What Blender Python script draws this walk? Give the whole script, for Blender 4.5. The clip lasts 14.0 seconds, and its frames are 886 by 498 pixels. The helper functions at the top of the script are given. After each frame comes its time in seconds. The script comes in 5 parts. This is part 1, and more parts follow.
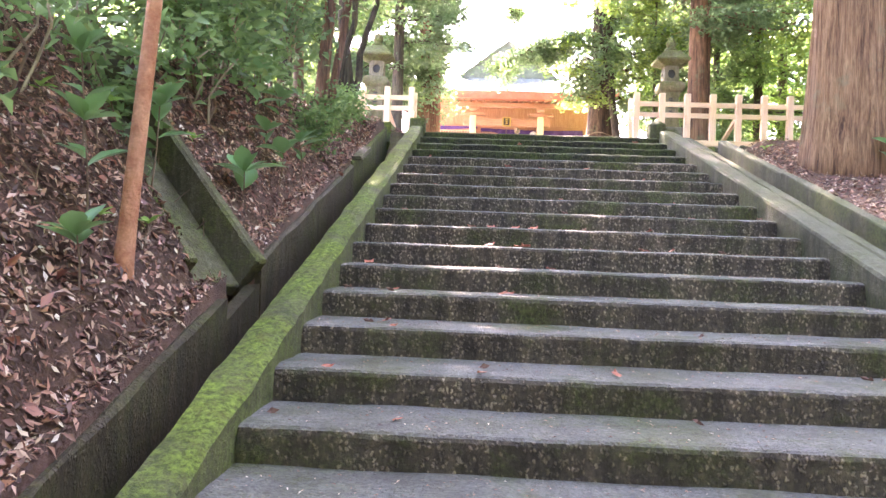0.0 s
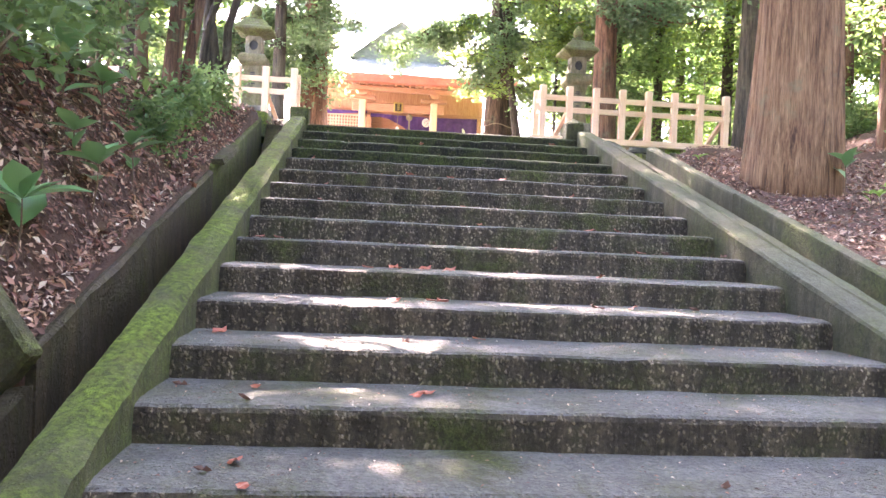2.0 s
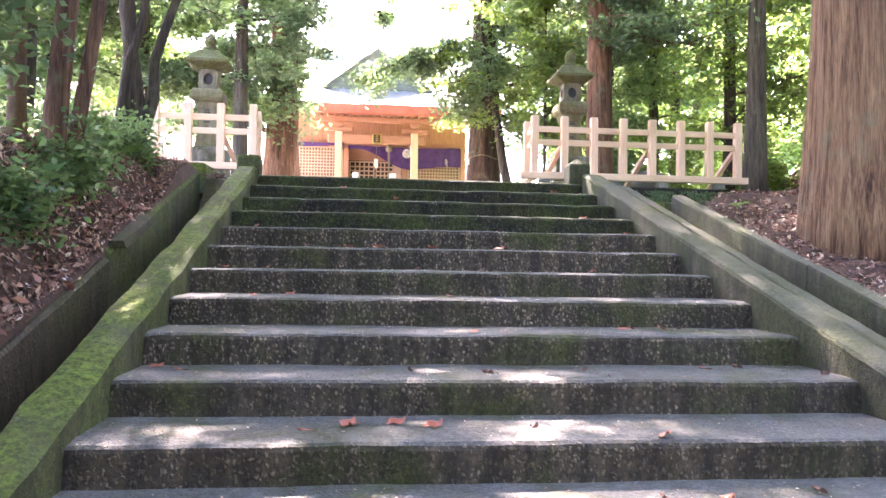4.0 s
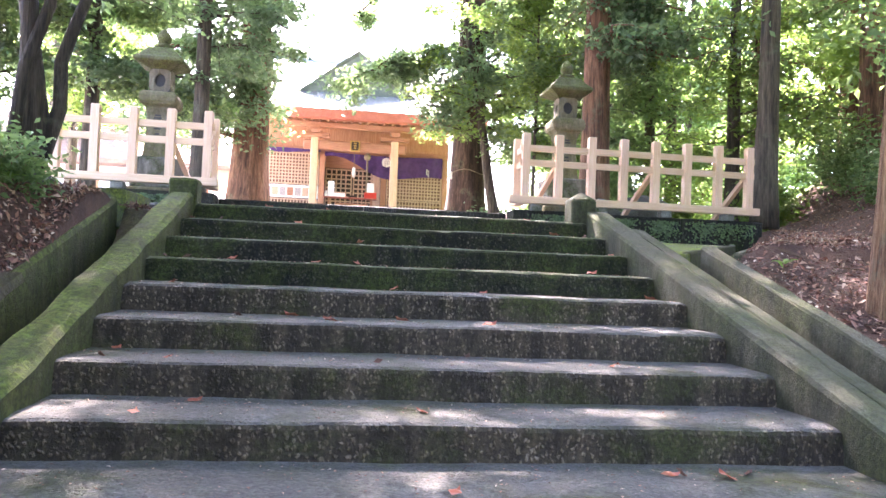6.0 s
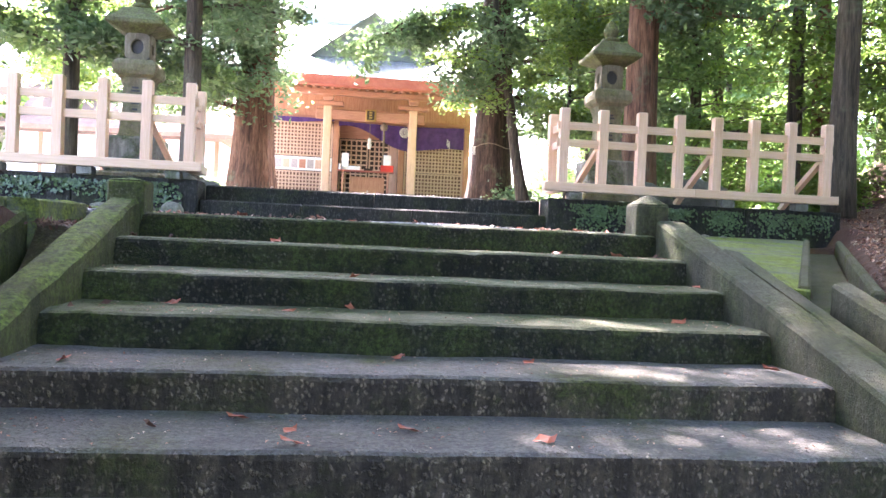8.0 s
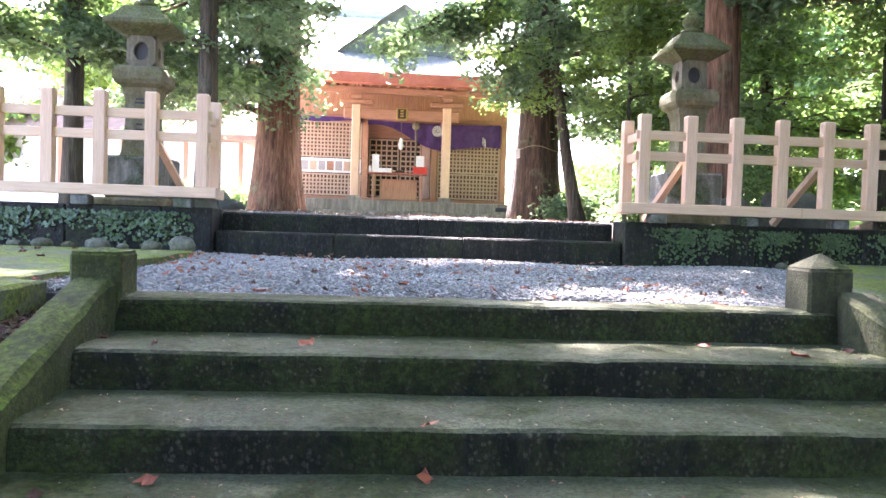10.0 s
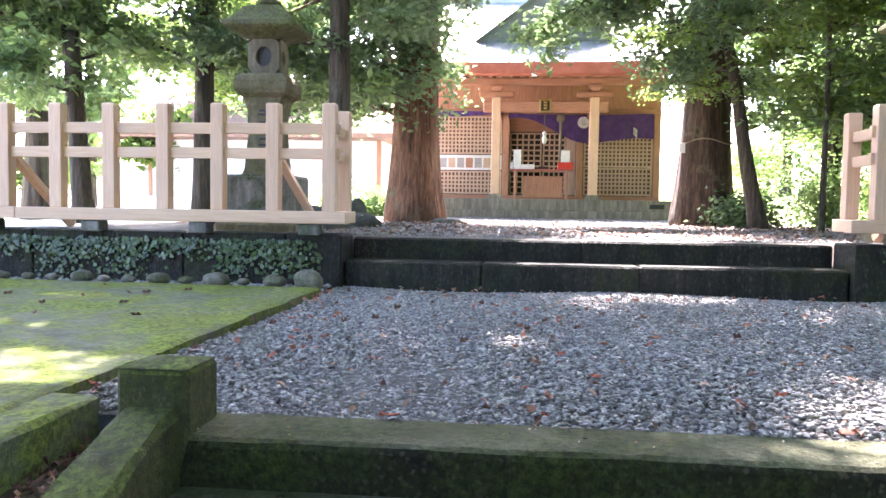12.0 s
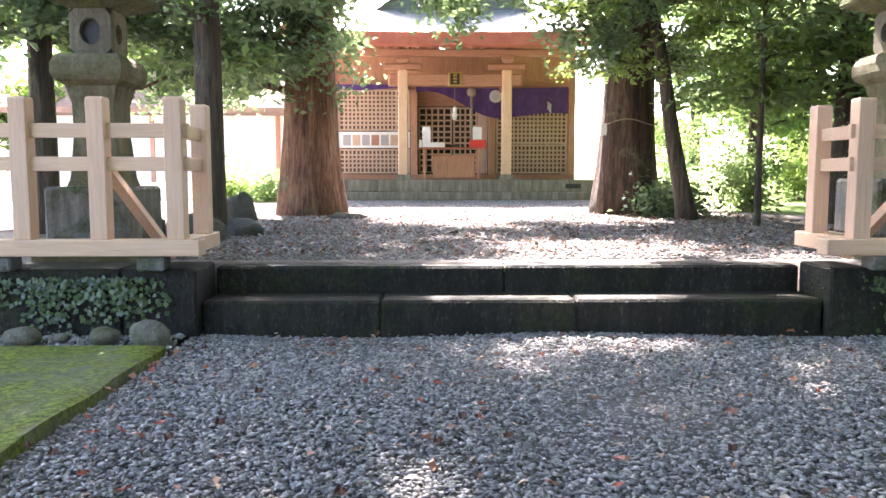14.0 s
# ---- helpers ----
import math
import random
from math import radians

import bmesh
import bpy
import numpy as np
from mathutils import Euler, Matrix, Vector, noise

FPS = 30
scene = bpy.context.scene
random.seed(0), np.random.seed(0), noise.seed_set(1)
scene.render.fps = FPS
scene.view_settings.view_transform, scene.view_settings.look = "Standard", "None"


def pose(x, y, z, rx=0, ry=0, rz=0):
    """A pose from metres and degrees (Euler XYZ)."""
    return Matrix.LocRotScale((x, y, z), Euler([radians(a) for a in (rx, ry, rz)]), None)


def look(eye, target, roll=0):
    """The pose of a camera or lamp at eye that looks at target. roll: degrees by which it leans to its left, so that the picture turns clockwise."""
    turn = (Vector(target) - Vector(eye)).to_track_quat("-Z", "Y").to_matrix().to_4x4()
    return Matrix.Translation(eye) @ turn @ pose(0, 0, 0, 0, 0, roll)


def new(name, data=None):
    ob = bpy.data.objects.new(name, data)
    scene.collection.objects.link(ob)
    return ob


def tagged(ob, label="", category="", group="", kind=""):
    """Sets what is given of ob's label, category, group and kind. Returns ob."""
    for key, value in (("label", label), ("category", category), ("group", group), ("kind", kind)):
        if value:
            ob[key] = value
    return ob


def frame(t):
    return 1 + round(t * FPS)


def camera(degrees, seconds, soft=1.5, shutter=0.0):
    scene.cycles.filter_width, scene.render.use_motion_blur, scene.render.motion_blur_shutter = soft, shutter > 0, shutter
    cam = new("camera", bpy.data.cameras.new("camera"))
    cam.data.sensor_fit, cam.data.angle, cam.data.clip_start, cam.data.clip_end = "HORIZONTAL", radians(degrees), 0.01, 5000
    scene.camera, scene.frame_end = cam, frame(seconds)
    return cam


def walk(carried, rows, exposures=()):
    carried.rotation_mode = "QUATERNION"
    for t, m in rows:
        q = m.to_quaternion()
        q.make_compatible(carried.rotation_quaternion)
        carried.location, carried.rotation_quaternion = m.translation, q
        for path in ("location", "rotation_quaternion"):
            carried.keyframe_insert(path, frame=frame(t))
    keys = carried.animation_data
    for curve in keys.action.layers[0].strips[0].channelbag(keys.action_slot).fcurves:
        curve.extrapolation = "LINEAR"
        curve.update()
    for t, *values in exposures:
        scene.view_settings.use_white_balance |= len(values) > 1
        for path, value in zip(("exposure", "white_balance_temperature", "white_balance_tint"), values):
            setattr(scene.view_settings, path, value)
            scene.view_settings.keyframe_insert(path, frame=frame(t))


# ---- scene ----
cam = camera(60.5, 14.0)
PATH = [
    (0, (-0.764, -11.284, -1.841), (-0.875, -9.287, -1.824), 2.1),
    (0.5, (-0.858, -10.928, -1.764), (-0.961, -8.931, -1.79), 1.7),
    (1, (-0.9, -10.479, -1.598), (-1.008, -8.483, -1.532), 1.2),
    (1.5, (-0.967, -10.083, -1.478), (-0.983, -8.084, -1.418), 2.7),
    (2, (-0.865, -9.68, -1.412), (-0.678, -7.689, -1.43), 2.6),
    (2.5, (-0.818, -9.265, -1.302), (-0.61, -7.276, -1.336), 2.0),
    (3, (-0.803, -8.883, -1.119), (-0.536, -6.901, -1.075), 1.7),
    (3.5, (-0.712, -8.448, -1.004), (-0.462, -6.465, -0.929), 0.7),
    (4, (-0.692, -8.049, -0.923), (-0.47, -6.062, -0.878), 0.9),
    (6.5, (-0.469, -6.31, -0.386), (-0.188, -4.331, -0.327), 2.6),
    (7, (-0.436, -5.892, -0.29), (-0.17, -3.91, -0.316), 3.3),
    (7.5, (-0.393, -5.483, -0.191), (-0.138, -3.5, -0.235), 3.0),
    (8, (-0.346, -5.099, -0.063), (-0.121, -3.112, -0.1), 2.6),
    (10.5, (-0.563, -3.259, 0.438), (-0.459, -1.263, 0.368), 1.3),
    (11, (-0.626, -2.956, 0.505), (-0.657, -0.957, 0.44), 0.7),
    (11.5, (-0.805, -2.598, 0.668), (-1.031, -0.612, 0.585), 0.2),
    (12, (-0.721, -2.214, 0.712), (-0.922, -0.227, 0.607), 0.9),
    (12.5, (-0.717, -1.899, 0.798), (-0.965, 0.081, 0.664), -0.1),
    (13, (-0.717, -1.472, 0.923), (-0.825, 0.517, 0.744), 0.8),
    (13.5, (-0.638, -1.114, 1.008), (-0.583, 0.876, 0.811), 0.7),
    (14, (-0.689, -0.755, 1.091), (-0.661, 1.236, 0.903), -0.0),
]
walk(cam, [(t, look(eye, target, roll)) for t, eye, target, roll in PATH], exposures=[(0.0, 5.1, 7000, 37), (1.5, 5.0, 6900, 37), (4.0, 4.65, 6550, 37), (7.0, 4.37, 6200, 33), (10.5, 3.95, 6050, 29), (14.0, 3.5, 6450, 26)])

# ---- light ----
SUN_AZ, SUN_EL = -9.0, 50.0          # degrees from +y towards +x, and above the horizon
world = bpy.data.worlds.new("world")
scene.world = world
world.use_nodes = True
wn = world.node_tree
sky = wn.nodes.new("ShaderNodeTexSky")
sky.sky_type = "NISHITA"
sky.sun_disc = False
sky.sun_elevation, sky.sun_rotation = radians(SUN_EL), radians(SUN_AZ)
sky.air_density, sky.dust_density = 1.0, 2.0
wn.nodes["Background"].inputs["Strength"].default_value = 0.15
wn.links.new(sky.outputs["Color"], wn.nodes["Background"].inputs["Color"])
sun = new("sun", bpy.data.lights.new("sun", "SUN"))
sun.data.energy, sun.data.angle, sun.data.color = 5.0, radians(0.53), (1.0, 0.94, 0.84)
ce = math.cos(radians(SUN_EL))
SUN_DIR = Vector((math.sin(radians(SUN_AZ)) * ce, math.cos(radians(SUN_AZ)) * ce, math.sin(radians(SUN_EL))))
sun.matrix_world = look(SUN_DIR * 60, (0, 0, 0))

# ---- materials ----
def node_mat(name):
    m = bpy.data.materials.new(name)
    m.use_nodes = True
    nt = m.node_tree
    b = nt.nodes["Principled BSDF"]
    return m, nt, b


def N(nt, kind, **sets):
    n = nt.nodes.new(kind)
    for k, v in sets.items():
        n.inputs[k.replace("_", " ")].default_value = v
    return n


def coords(nt, scale=(1, 1, 1)):
    g = nt.nodes.new("ShaderNodeNewGeometry")
    mp = nt.nodes.new("ShaderNodeMapping")
    mp.inputs["Scale"].default_value = scale
    nt.links.new(g.outputs["Position"], mp.inputs["Vector"])
    return mp.outputs["Vector"]


def noise_tex(nt, vec, scale, detail=6.0, rough=0.6, distort=0.0):
    n = N(nt, "ShaderNodeTexNoise", Scale=scale, Detail=detail, Roughness=rough, Distortion=distort)
    nt.links.new(vec, n.inputs["Vector"])
    return n.outputs["Fac"]


def ramp(nt, fac, stops):
    r = nt.nodes.new("ShaderNodeValToRGB")
    while len(r.color_ramp.elements) < len(stops):
        r.color_ramp.elements.new(0.5)
    for e, (p, c) in zip(r.color_ramp.elements, stops):
        e.position = p
        e.color = (*c, 1) if isinstance(c, tuple) else (c, c, c, 1)
    nt.links.new(fac, r.inputs["Fac"])
    return r.outputs["Color"]


def mix(nt, fac, a, b, mode="MIX"):
    x = nt.nodes.new("ShaderNodeMix")
    x.data_type, x.blend_type = "RGBA", mode
    for sock, v in ((x.inputs["Factor"], fac), (x.inputs[6], a), (x.inputs[7], b)):
        if isinstance(v, (int, float)):
            sock.default_value = v
        elif isinstance(v, tuple):
            sock.default_value = (*v, 1)
        else:
            nt.links.new(v, sock)
    return x.outputs[2]


def bump(nt, b, height, strength=0.5, dist=0.02):
    n = N(nt, "ShaderNodeBump", Strength=strength, Distance=dist)
    nt.links.new(height, n.inputs["Height"])
    nt.links.new(n.outputs["Normal"], b.inputs["Normal"])


def up_facing(nt):
    g = nt.nodes.new("ShaderNodeNewGeometry")
    s = nt.nodes.new("ShaderNodeSeparateXYZ")
    nt.links.new(g.outputs["Normal"], s.inputs["Vector"])
    return s.outputs["Z"]


def concrete(name, dark, light, pebble, moss, moss_lo, moss_hi, peb_scale=70.0, rough=0.8, top_tone=None, peb=0.9, stretch=0.5, top_moss=0.0):
    """Old exposed-aggregate concrete: pebbles in a matrix, run-off stains, moss in patches, worn treads made paler with
    sky sheen.
    """
    m, nt, b = node_mat(name)
    v = coords(nt)
    big = noise_tex(nt, v, 2.2, 5, 0.65)
    fine = noise_tex(nt, v, 28.0, 8, 0.7)
    streak = noise_tex(nt, coords(nt, (9, 9, 1.2)), 1.0, 6, 0.7)
    col = ramp(nt, fine, [(0.3, dark), (0.72, light)])
    vor = N(nt, "ShaderNodeTexVoronoi", Scale=peb_scale)
    wob = N(nt, "ShaderNodeTexNoise", Scale=38.0, Detail=3.0)
    nt.links.new(v, wob.inputs["Vector"])
    off = nt.nodes.new("ShaderNodeVectorMath")
    off.operation = "MULTIPLY_ADD"
    off.inputs[1].default_value = (0.03, 0.03, 0.03)
    nt.links.new(wob.outputs["Color"], off.inputs[0])
    nt.links.new(coords(nt, (1, 1, stretch)), off.inputs[2])
    nt.links.new(off.outputs["Vector"], vor.inputs["Vector"])
    cell = ramp(nt, vor.outputs["Color"], [(0.25, tuple(c * 0.5 for c in pebble)), (0.8, pebble)])
    pm = ramp(nt, vor.outputs["Distance"], [(0.22, 1.0), (0.48, 0.0)])
    few = ramp(nt, noise_tex(nt, v, 7.0, 6, 0.75), [(0.30, 0.0), (0.54, peb)])
    pm = mix(nt, 1.0, pm, few, "MULTIPLY")
    pm = mix(nt, 1.0, pm, ramp(nt, vor.outputs["Color"], [(0.20, 0.0), (0.46, 1.0)]), "MULTIPLY")
    col = mix(nt, pm, col, cell)
    col = mix(nt, ramp(nt, streak, [(0.4, 0.75), (0.66, 0.0)]), col, tuple(c * 0.45 for c in dark))
    # paler upward faces; on the treads this puts sky sheen into the colour
    if top_tone:
        t = ramp(nt, up_facing(nt), [(0.55, 0.0), (0.9, 0.68)])
        grit = mix(nt, ramp(nt, noise_tex(nt, v, 48, 4, 0.85), [(0.40, 0.0), (0.62, 1.0)]), tuple(c * 0.42 for c in top_tone), top_tone)
        grit = mix(nt, ramp(nt, noise_tex(nt, v, 5.0, 8, 0.75), [(0.46, 0.0), (0.68, 0.75)]), grit, tuple(c * 0.4 for c in top_tone))
        col = mix(nt, t, col, grit)
    mo = ramp(nt, noise_tex(nt, v, 1.7, 9, 0.72, 0.4), [(moss_lo, 0.0), (moss_hi, 1.0)])
    if top_moss:
        lie = ramp(nt, up_facing(nt), [(0.25, 1.0 - top_moss), (0.75, 1.0)])
        mo = mix(nt, 1.0, mo, lie, "MULTIPLY")
    tuft = noise_tex(nt, v, 34, 5, 0.8)
    green = mix(nt, ramp(nt, tuft, [(0.41, 0.0), (0.60, 1.0)]), tuple(c * 0.3 for c in moss), tuple(c * 1.15 for c in moss))
    green = mix(nt, ramp(nt, noise_tex(nt, v, 7, 7, 0.75), [(0.5, 0.0), (0.7, 0.7)]), green, (moss[0] * 0.75, moss[1] * 0.5, moss[2] * 0.8))
    col = mix(nt, mo, col, green)
    col = mix(nt, ramp(nt, big, [(0.25, 0.0), (0.75, 0.4)]), col, tuple(c * 0.5 for c in dark), "MIX")
    nt.links.new(col, b.inputs["Base Color"])
    b.inputs["Roughness"].default_value = rough
    b.inputs["Specular IOR Level"].default_value = 0.3
    h = mix(nt, mo, mix(nt, 0.5, fine, pm), tuft)
    bump(nt, b, h, 0.9, 0.024)
    return m


def wood(name, c1, c2, scale=14.0, axis="z", rough=0.6, knots=0.25):
    """Sawn timber with grain along one axis."""
    m, nt, b = node_mat(name)
    s = {"x": (0.6, 9, 9), "y": (9, 0.6, 9), "z": (9, 9, 0.6)}[axis]
    g = noise_tex(nt, coords(nt, s), scale * 0.35, 8, 0.65, 0.6)
    col = ramp(nt, g, [(0.3, c1), (0.7, c2)])
    oi = nt.nodes.new("ShaderNodeObjectInfo")
    col = mix(nt, ramp(nt, oi.outputs["Random"], [(0.0, 0.0), (1.0, 0.28)]), col, tuple(c * 0.72 for c in c1))
    col = mix(nt, ramp(nt, noise_tex(nt, coords(nt), 3.0, 6, 0.7), [(0.5, 0.0), (0.8, knots)]), col, tuple(c * 0.45 for c in c1))
    nt.links.new(col, b.inputs["Base Color"])
    b.inputs["Roughness"].default_value = rough
    bump(nt, b, g, 0.25, 0.004)
    return m


def bark(name, c1, c2, c3, fx=7.0, strength=1.0):
    """Fibrous bark: long upright strips, with lichen blotches."""
    m, nt, b = node_mat(name)
    g = noise_tex(nt, coords(nt, (fx, fx, 0.35)), 3.0, 9, 0.7, 0.3)
    f = noise_tex(nt, coords(nt, (fx * 3, fx * 3, 1.0)), 4.0, 6, 0.7)
    col = ramp(nt, g, [(0.36, c1), (0.47, c2), (0.66, c3)])
    col = mix(nt, ramp(nt, f, [(0.40, 0.0), (0.68, 0.75)]), col, tuple(c * 0.5 for c in c1))
    lich = ramp(nt, noise_tex(nt, coords(nt), 2.6, 7, 0.75), [(0.56, 0.0), (0.7, 0.55)])
    col = mix(nt, lich, col, (0.16, 0.19, 0.11))
    nt.links.new(col, b.inputs["Base Color"])
    b.inputs["Roughness"].default_value = 0.9
    bump(nt, b, mix(nt, 0.4, g, f), strength, 0.05)
    return m


def leaf_mat(name, stops, trans=0.5, rough=0.42):
    """Leaves with a colour for each one, part of the light passing through."""
    m, nt, b = node_mat(name)
    g = nt.nodes.new("ShaderNodeNewGeometry")
    col = ramp(nt, g.outputs["Random Per Island"], stops)
    col = mix(nt, ramp(nt, noise_tex(nt, coords(nt), 0.8, 4, 0.6), [(0.4, 0.0), (0.75, 0.3)]), col, tuple(c * 0.7 for c in stops[0][1]))
    nt.links.new(col, b.inputs["Base Color"])
    b.inputs["Roughness"].default_value = rough
    b.inputs["Specular IOR Level"].default_value = 0.7
    if trans:
        tr = nt.nodes.new("ShaderNodeBsdfTranslucent")
        bright = mix(nt, 0.5, col, (0.32, 0.46, 0.13))
        nt.links.new(bright, tr.inputs["Color"])
        ms = nt.nodes.new("ShaderNodeMixShader")
        ms.inputs[0].default_value = trans
        nt.links.new(b.outputs[0], ms.inputs[1])
        nt.links.new(tr.outputs[0], ms.inputs[2])
        nt.links.new(ms.outputs[0], nt.nodes["Material Output"].inputs["Surface"])
    return m


def plain(name, c1, c2, scale=6.0, rough=0.7, metal=0.0, bumpy=0.2, dist=0.01, island=False):
    """A painted, woven, earthen or stony surface, mottled at two scales."""
    m, nt, b = node_mat(name)
    v = coords(nt)
    f = noise_tex(nt, v, scale * 6, 6, 0.7)
    col = ramp(nt, noise_tex(nt, v, scale, 8, 0.65), [(0.3, c1), (0.7, c2)])
    col = mix(nt, ramp(nt, f, [(0.35, 0.0), (0.75, 0.4)]), col, tuple(c * 0.55 for c in c1))
    if island:
        g = nt.nodes.new("ShaderNodeNewGeometry")
        col = mix(nt, 0.75, col, ramp(nt, g.outputs["Random Per Island"], island))
    nt.links.new(col, b.inputs["Base Color"])
    b.inputs["Roughness"].default_value = rough
    b.inputs["Metallic"].default_value = metal
    if bumpy:
        bump(nt, b, f, bumpy, dist)
    return m


M_STEP = concrete("aggregate_concrete", (0.03, 0.022, 0.013), (0.20, 0.148, 0.095), (0.56, 0.43, 0.28), (0.085, 0.10, 0.018), 0.50, 0.70, 50, 0.75, (0.26, 0.255, 0.23), 0.9, 0.75)
M_STEPM = concrete("mossy_aggregate_concrete", (0.011, 0.010, 0.006), (0.055, 0.048, 0.028), (0.36, 0.31, 0.20), (0.075, 0.10, 0.018), 0.42, 0.62, 46, 0.8, (0.31, 0.32, 0.185), 0.45, 0.9)
M_CURB = concrete("mossy_concrete", (0.06, 0.058, 0.03), (0.15, 0.14, 0.075), (0.34, 0.33, 0.2), (0.175, 0.24, 0.035), 0.36, 0.56, 80, 0.9, None, 0.65, 0.8, 0.6)
M_CURBR = concrete("pale_mossy_concrete", (0.062, 0.058, 0.032), (0.155, 0.145, 0.09), (0.26, 0.24, 0.16), (0.095, 0.115, 0.03), 0.44, 0.68, 110, 0.85, (0.20, 0.19, 0.125), 0.45)
M_GUTTER = concrete("wet_dark_concrete", (0.038, 0.027, 0.012), (0.115, 0.084, 0.042), (0.19, 0.15, 0.09), (0.09, 0.10, 0.02), 0.50, 0.68, 50, 0.7, None, 0.6, 0.8)
M_DRAIN = concrete("mossy_drain_concrete", (0.10, 0.085, 0.045), (0.24, 0.205, 0.125), (0.30, 0.27, 0.18), (0.15, 0.18, 0.04), 0.44, 0.62, 70, 0.85, None, 0.5, 0.8)
M_WALL = concrete("black_damp_concrete", (0.014, 0.014, 0.011), (0.055, 0.053, 0.042), (0.10, 0.10, 0.075), (0.05, 0.068, 0.018), 0.50, 0.68, 40, 0.75)
M_SLAB = concrete("moss_covered_slab", (0.15, 0.155, 0.12), (0.30, 0.30, 0.25), (0.34, 0.34, 0.29), (0.25, 0.33, 0.035), 0.37, 0.56, 110, 0.9, None, 0.4)
M_STONE = concrete("lichened_granite", (0.22, 0.19, 0.115), (0.44, 0.39, 0.26), (0.40, 0.36, 0.25), (0.15, 0.165, 0.05), 0.42, 0.66, 90, 0.85)
M_PLINTH = concrete("pale_granite", (0.22, 0.22, 0.19), (0.45, 0.45, 0.40), (0.5, 0.5, 0.45), (0.10, 0.14, 0.06), 0.50, 0.6, 90, 0.85)
M_LANTERN = concrete("weathered_granite", (0.22, 0.195, 0.13), (0.42, 0.38, 0.27), (0.46, 0.42, 0.32), (0.16, 0.165, 0.07), 0.50, 0.72, 90, 0.85)
M_LROOF = concrete("mossy_granite_roof", (0.13, 0.12, 0.07), (0.30, 0.28, 0.18), (0.36, 0.34, 0.24), (0.17, 0.21, 0.06), 0.36, 0.60, 90, 0.9)
M_FOUND = concrete("brown_grey_concrete", (0.30, 0.255, 0.19), (0.48, 0.425, 0.33), (0.48, 0.43, 0.34), (0.18, 0.165, 0.10), 0.62, 0.80, 90, 0.85)
M_FENCE = wood("new_cypress", (0.66, 0.42, 0.27), (0.82, 0.58, 0.41), 14, "z", 0.55, 0.15)
M_FENCEX = wood("new_cypress_rail", (0.66, 0.43, 0.27), (0.82, 0.59, 0.41), 14, "x", 0.55, 0.15)
M_SHW = wood("warm_cedar_wood", (0.36, 0.16, 0.085), (0.56, 0.30, 0.175), 12, "z", 0.6)
M_SHX = wood("warm_cedar_beam", (0.34, 0.15, 0.085), (0.52, 0.27, 0.165), 12, "x", 0.6)
M_SHPALE = wood("pale_column_wood", (0.64, 0.40, 0.24), (0.82, 0.57, 0.38), 12, "z", 0.55)
M_LATT = wood("lattice_wood", (0.48, 0.31, 0.20), (0.68, 0.48, 0.34), 12, "z", 0.6)
M_WOODSHADE = plain("dark_wood_and_room_shade", (0.03, 0.02, 0.014), (0.07, 0.045, 0.03), 3, 0.8)
M_REDW = plain("faded_red_paint", (0.34, 0.085, 0.05), (0.48, 0.16, 0.10), 3, 0.6)
M_ROOF = plain("weathered_copper_roof", (0.55, 0.57, 0.56), (0.75, 0.77, 0.76), 2, 0.27, 0.9, 0.03)
M_GABLE = plain("green_copper", (0.10, 0.12, 0.095), (0.19, 0.21, 0.17), 4, 0.55, 0.2)
M_PURPLE = plain("purple_cloth", (0.055, 0.022, 0.11), (0.11, 0.05, 0.19), 5, 0.85)
M_WHITE = plain("white_paper", (0.74, 0.72, 0.68), (0.85, 0.84, 0.80), 5, 0.7, 0, 0)
M_RED = plain("red_lacquer", (0.55, 0.03, 0.02), (0.70, 0.06, 0.03), 4, 0.35, 0, 0)
M_GOLD = plain("aged_brass", (0.5, 0.33, 0.10), (0.68, 0.46, 0.16), 6, 0.35, 0.9)
M_PIC = plain("faded_print", (0.26, 0.25, 0.27), (0.55, 0.48, 0.42), 30, 0.5, 0, 0)
M_INKSHADE = plain("black_ink_and_shade", (0.02, 0.02, 0.02), (0.05, 0.05, 0.05), 5, 0.6, 0, 0)
M_ROPE = plain("hemp_rope", (0.16, 0.12, 0.08), (0.30, 0.24, 0.16), 30, 0.9)
M_PLASTER = plain("white_plaster", (0.70, 0.68, 0.62), (0.84, 0.82, 0.77), 2, 0.85)
M_THATCH = plain("brown_roof", (0.20, 0.12, 0.08), (0.34, 0.21, 0.14), 4, 0.85)
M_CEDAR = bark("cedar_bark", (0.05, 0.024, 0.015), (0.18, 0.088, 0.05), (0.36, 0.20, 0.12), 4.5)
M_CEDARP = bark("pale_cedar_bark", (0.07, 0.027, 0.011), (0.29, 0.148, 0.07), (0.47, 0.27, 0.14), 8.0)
# cedar bark darkened to carry the shade on the right great cedar
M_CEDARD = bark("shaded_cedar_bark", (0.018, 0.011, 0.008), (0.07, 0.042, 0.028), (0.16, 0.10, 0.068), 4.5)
M_DBARK = bark("dark_bark", (0.032, 0.026, 0.018), (0.085, 0.066, 0.046), (0.17, 0.135, 0.095), 5)
M_ORANGE = plain("peeling_orange_bark", (0.50, 0.15, 0.06), (0.92, 0.47, 0.26), 8, 0.75, 0, 0.9, 0.03)
M_TWIG = plain("brown_twig", (0.10, 0.06, 0.035), (0.24, 0.15, 0.09), 8, 0.85)
GREEN = [(0.0, (0.055, 0.11, 0.055)), (0.45, (0.11, 0.20, 0.085)), (0.8, (0.17, 0.27, 0.105)), (1.0, (0.26, 0.35, 0.14))]
DEEP = [(0.0, (0.04, 0.085, 0.06)), (0.5, (0.085, 0.155, 0.10)), (0.85, (0.13, 0.215, 0.13)), (1.0, (0.20, 0.29, 0.17))]
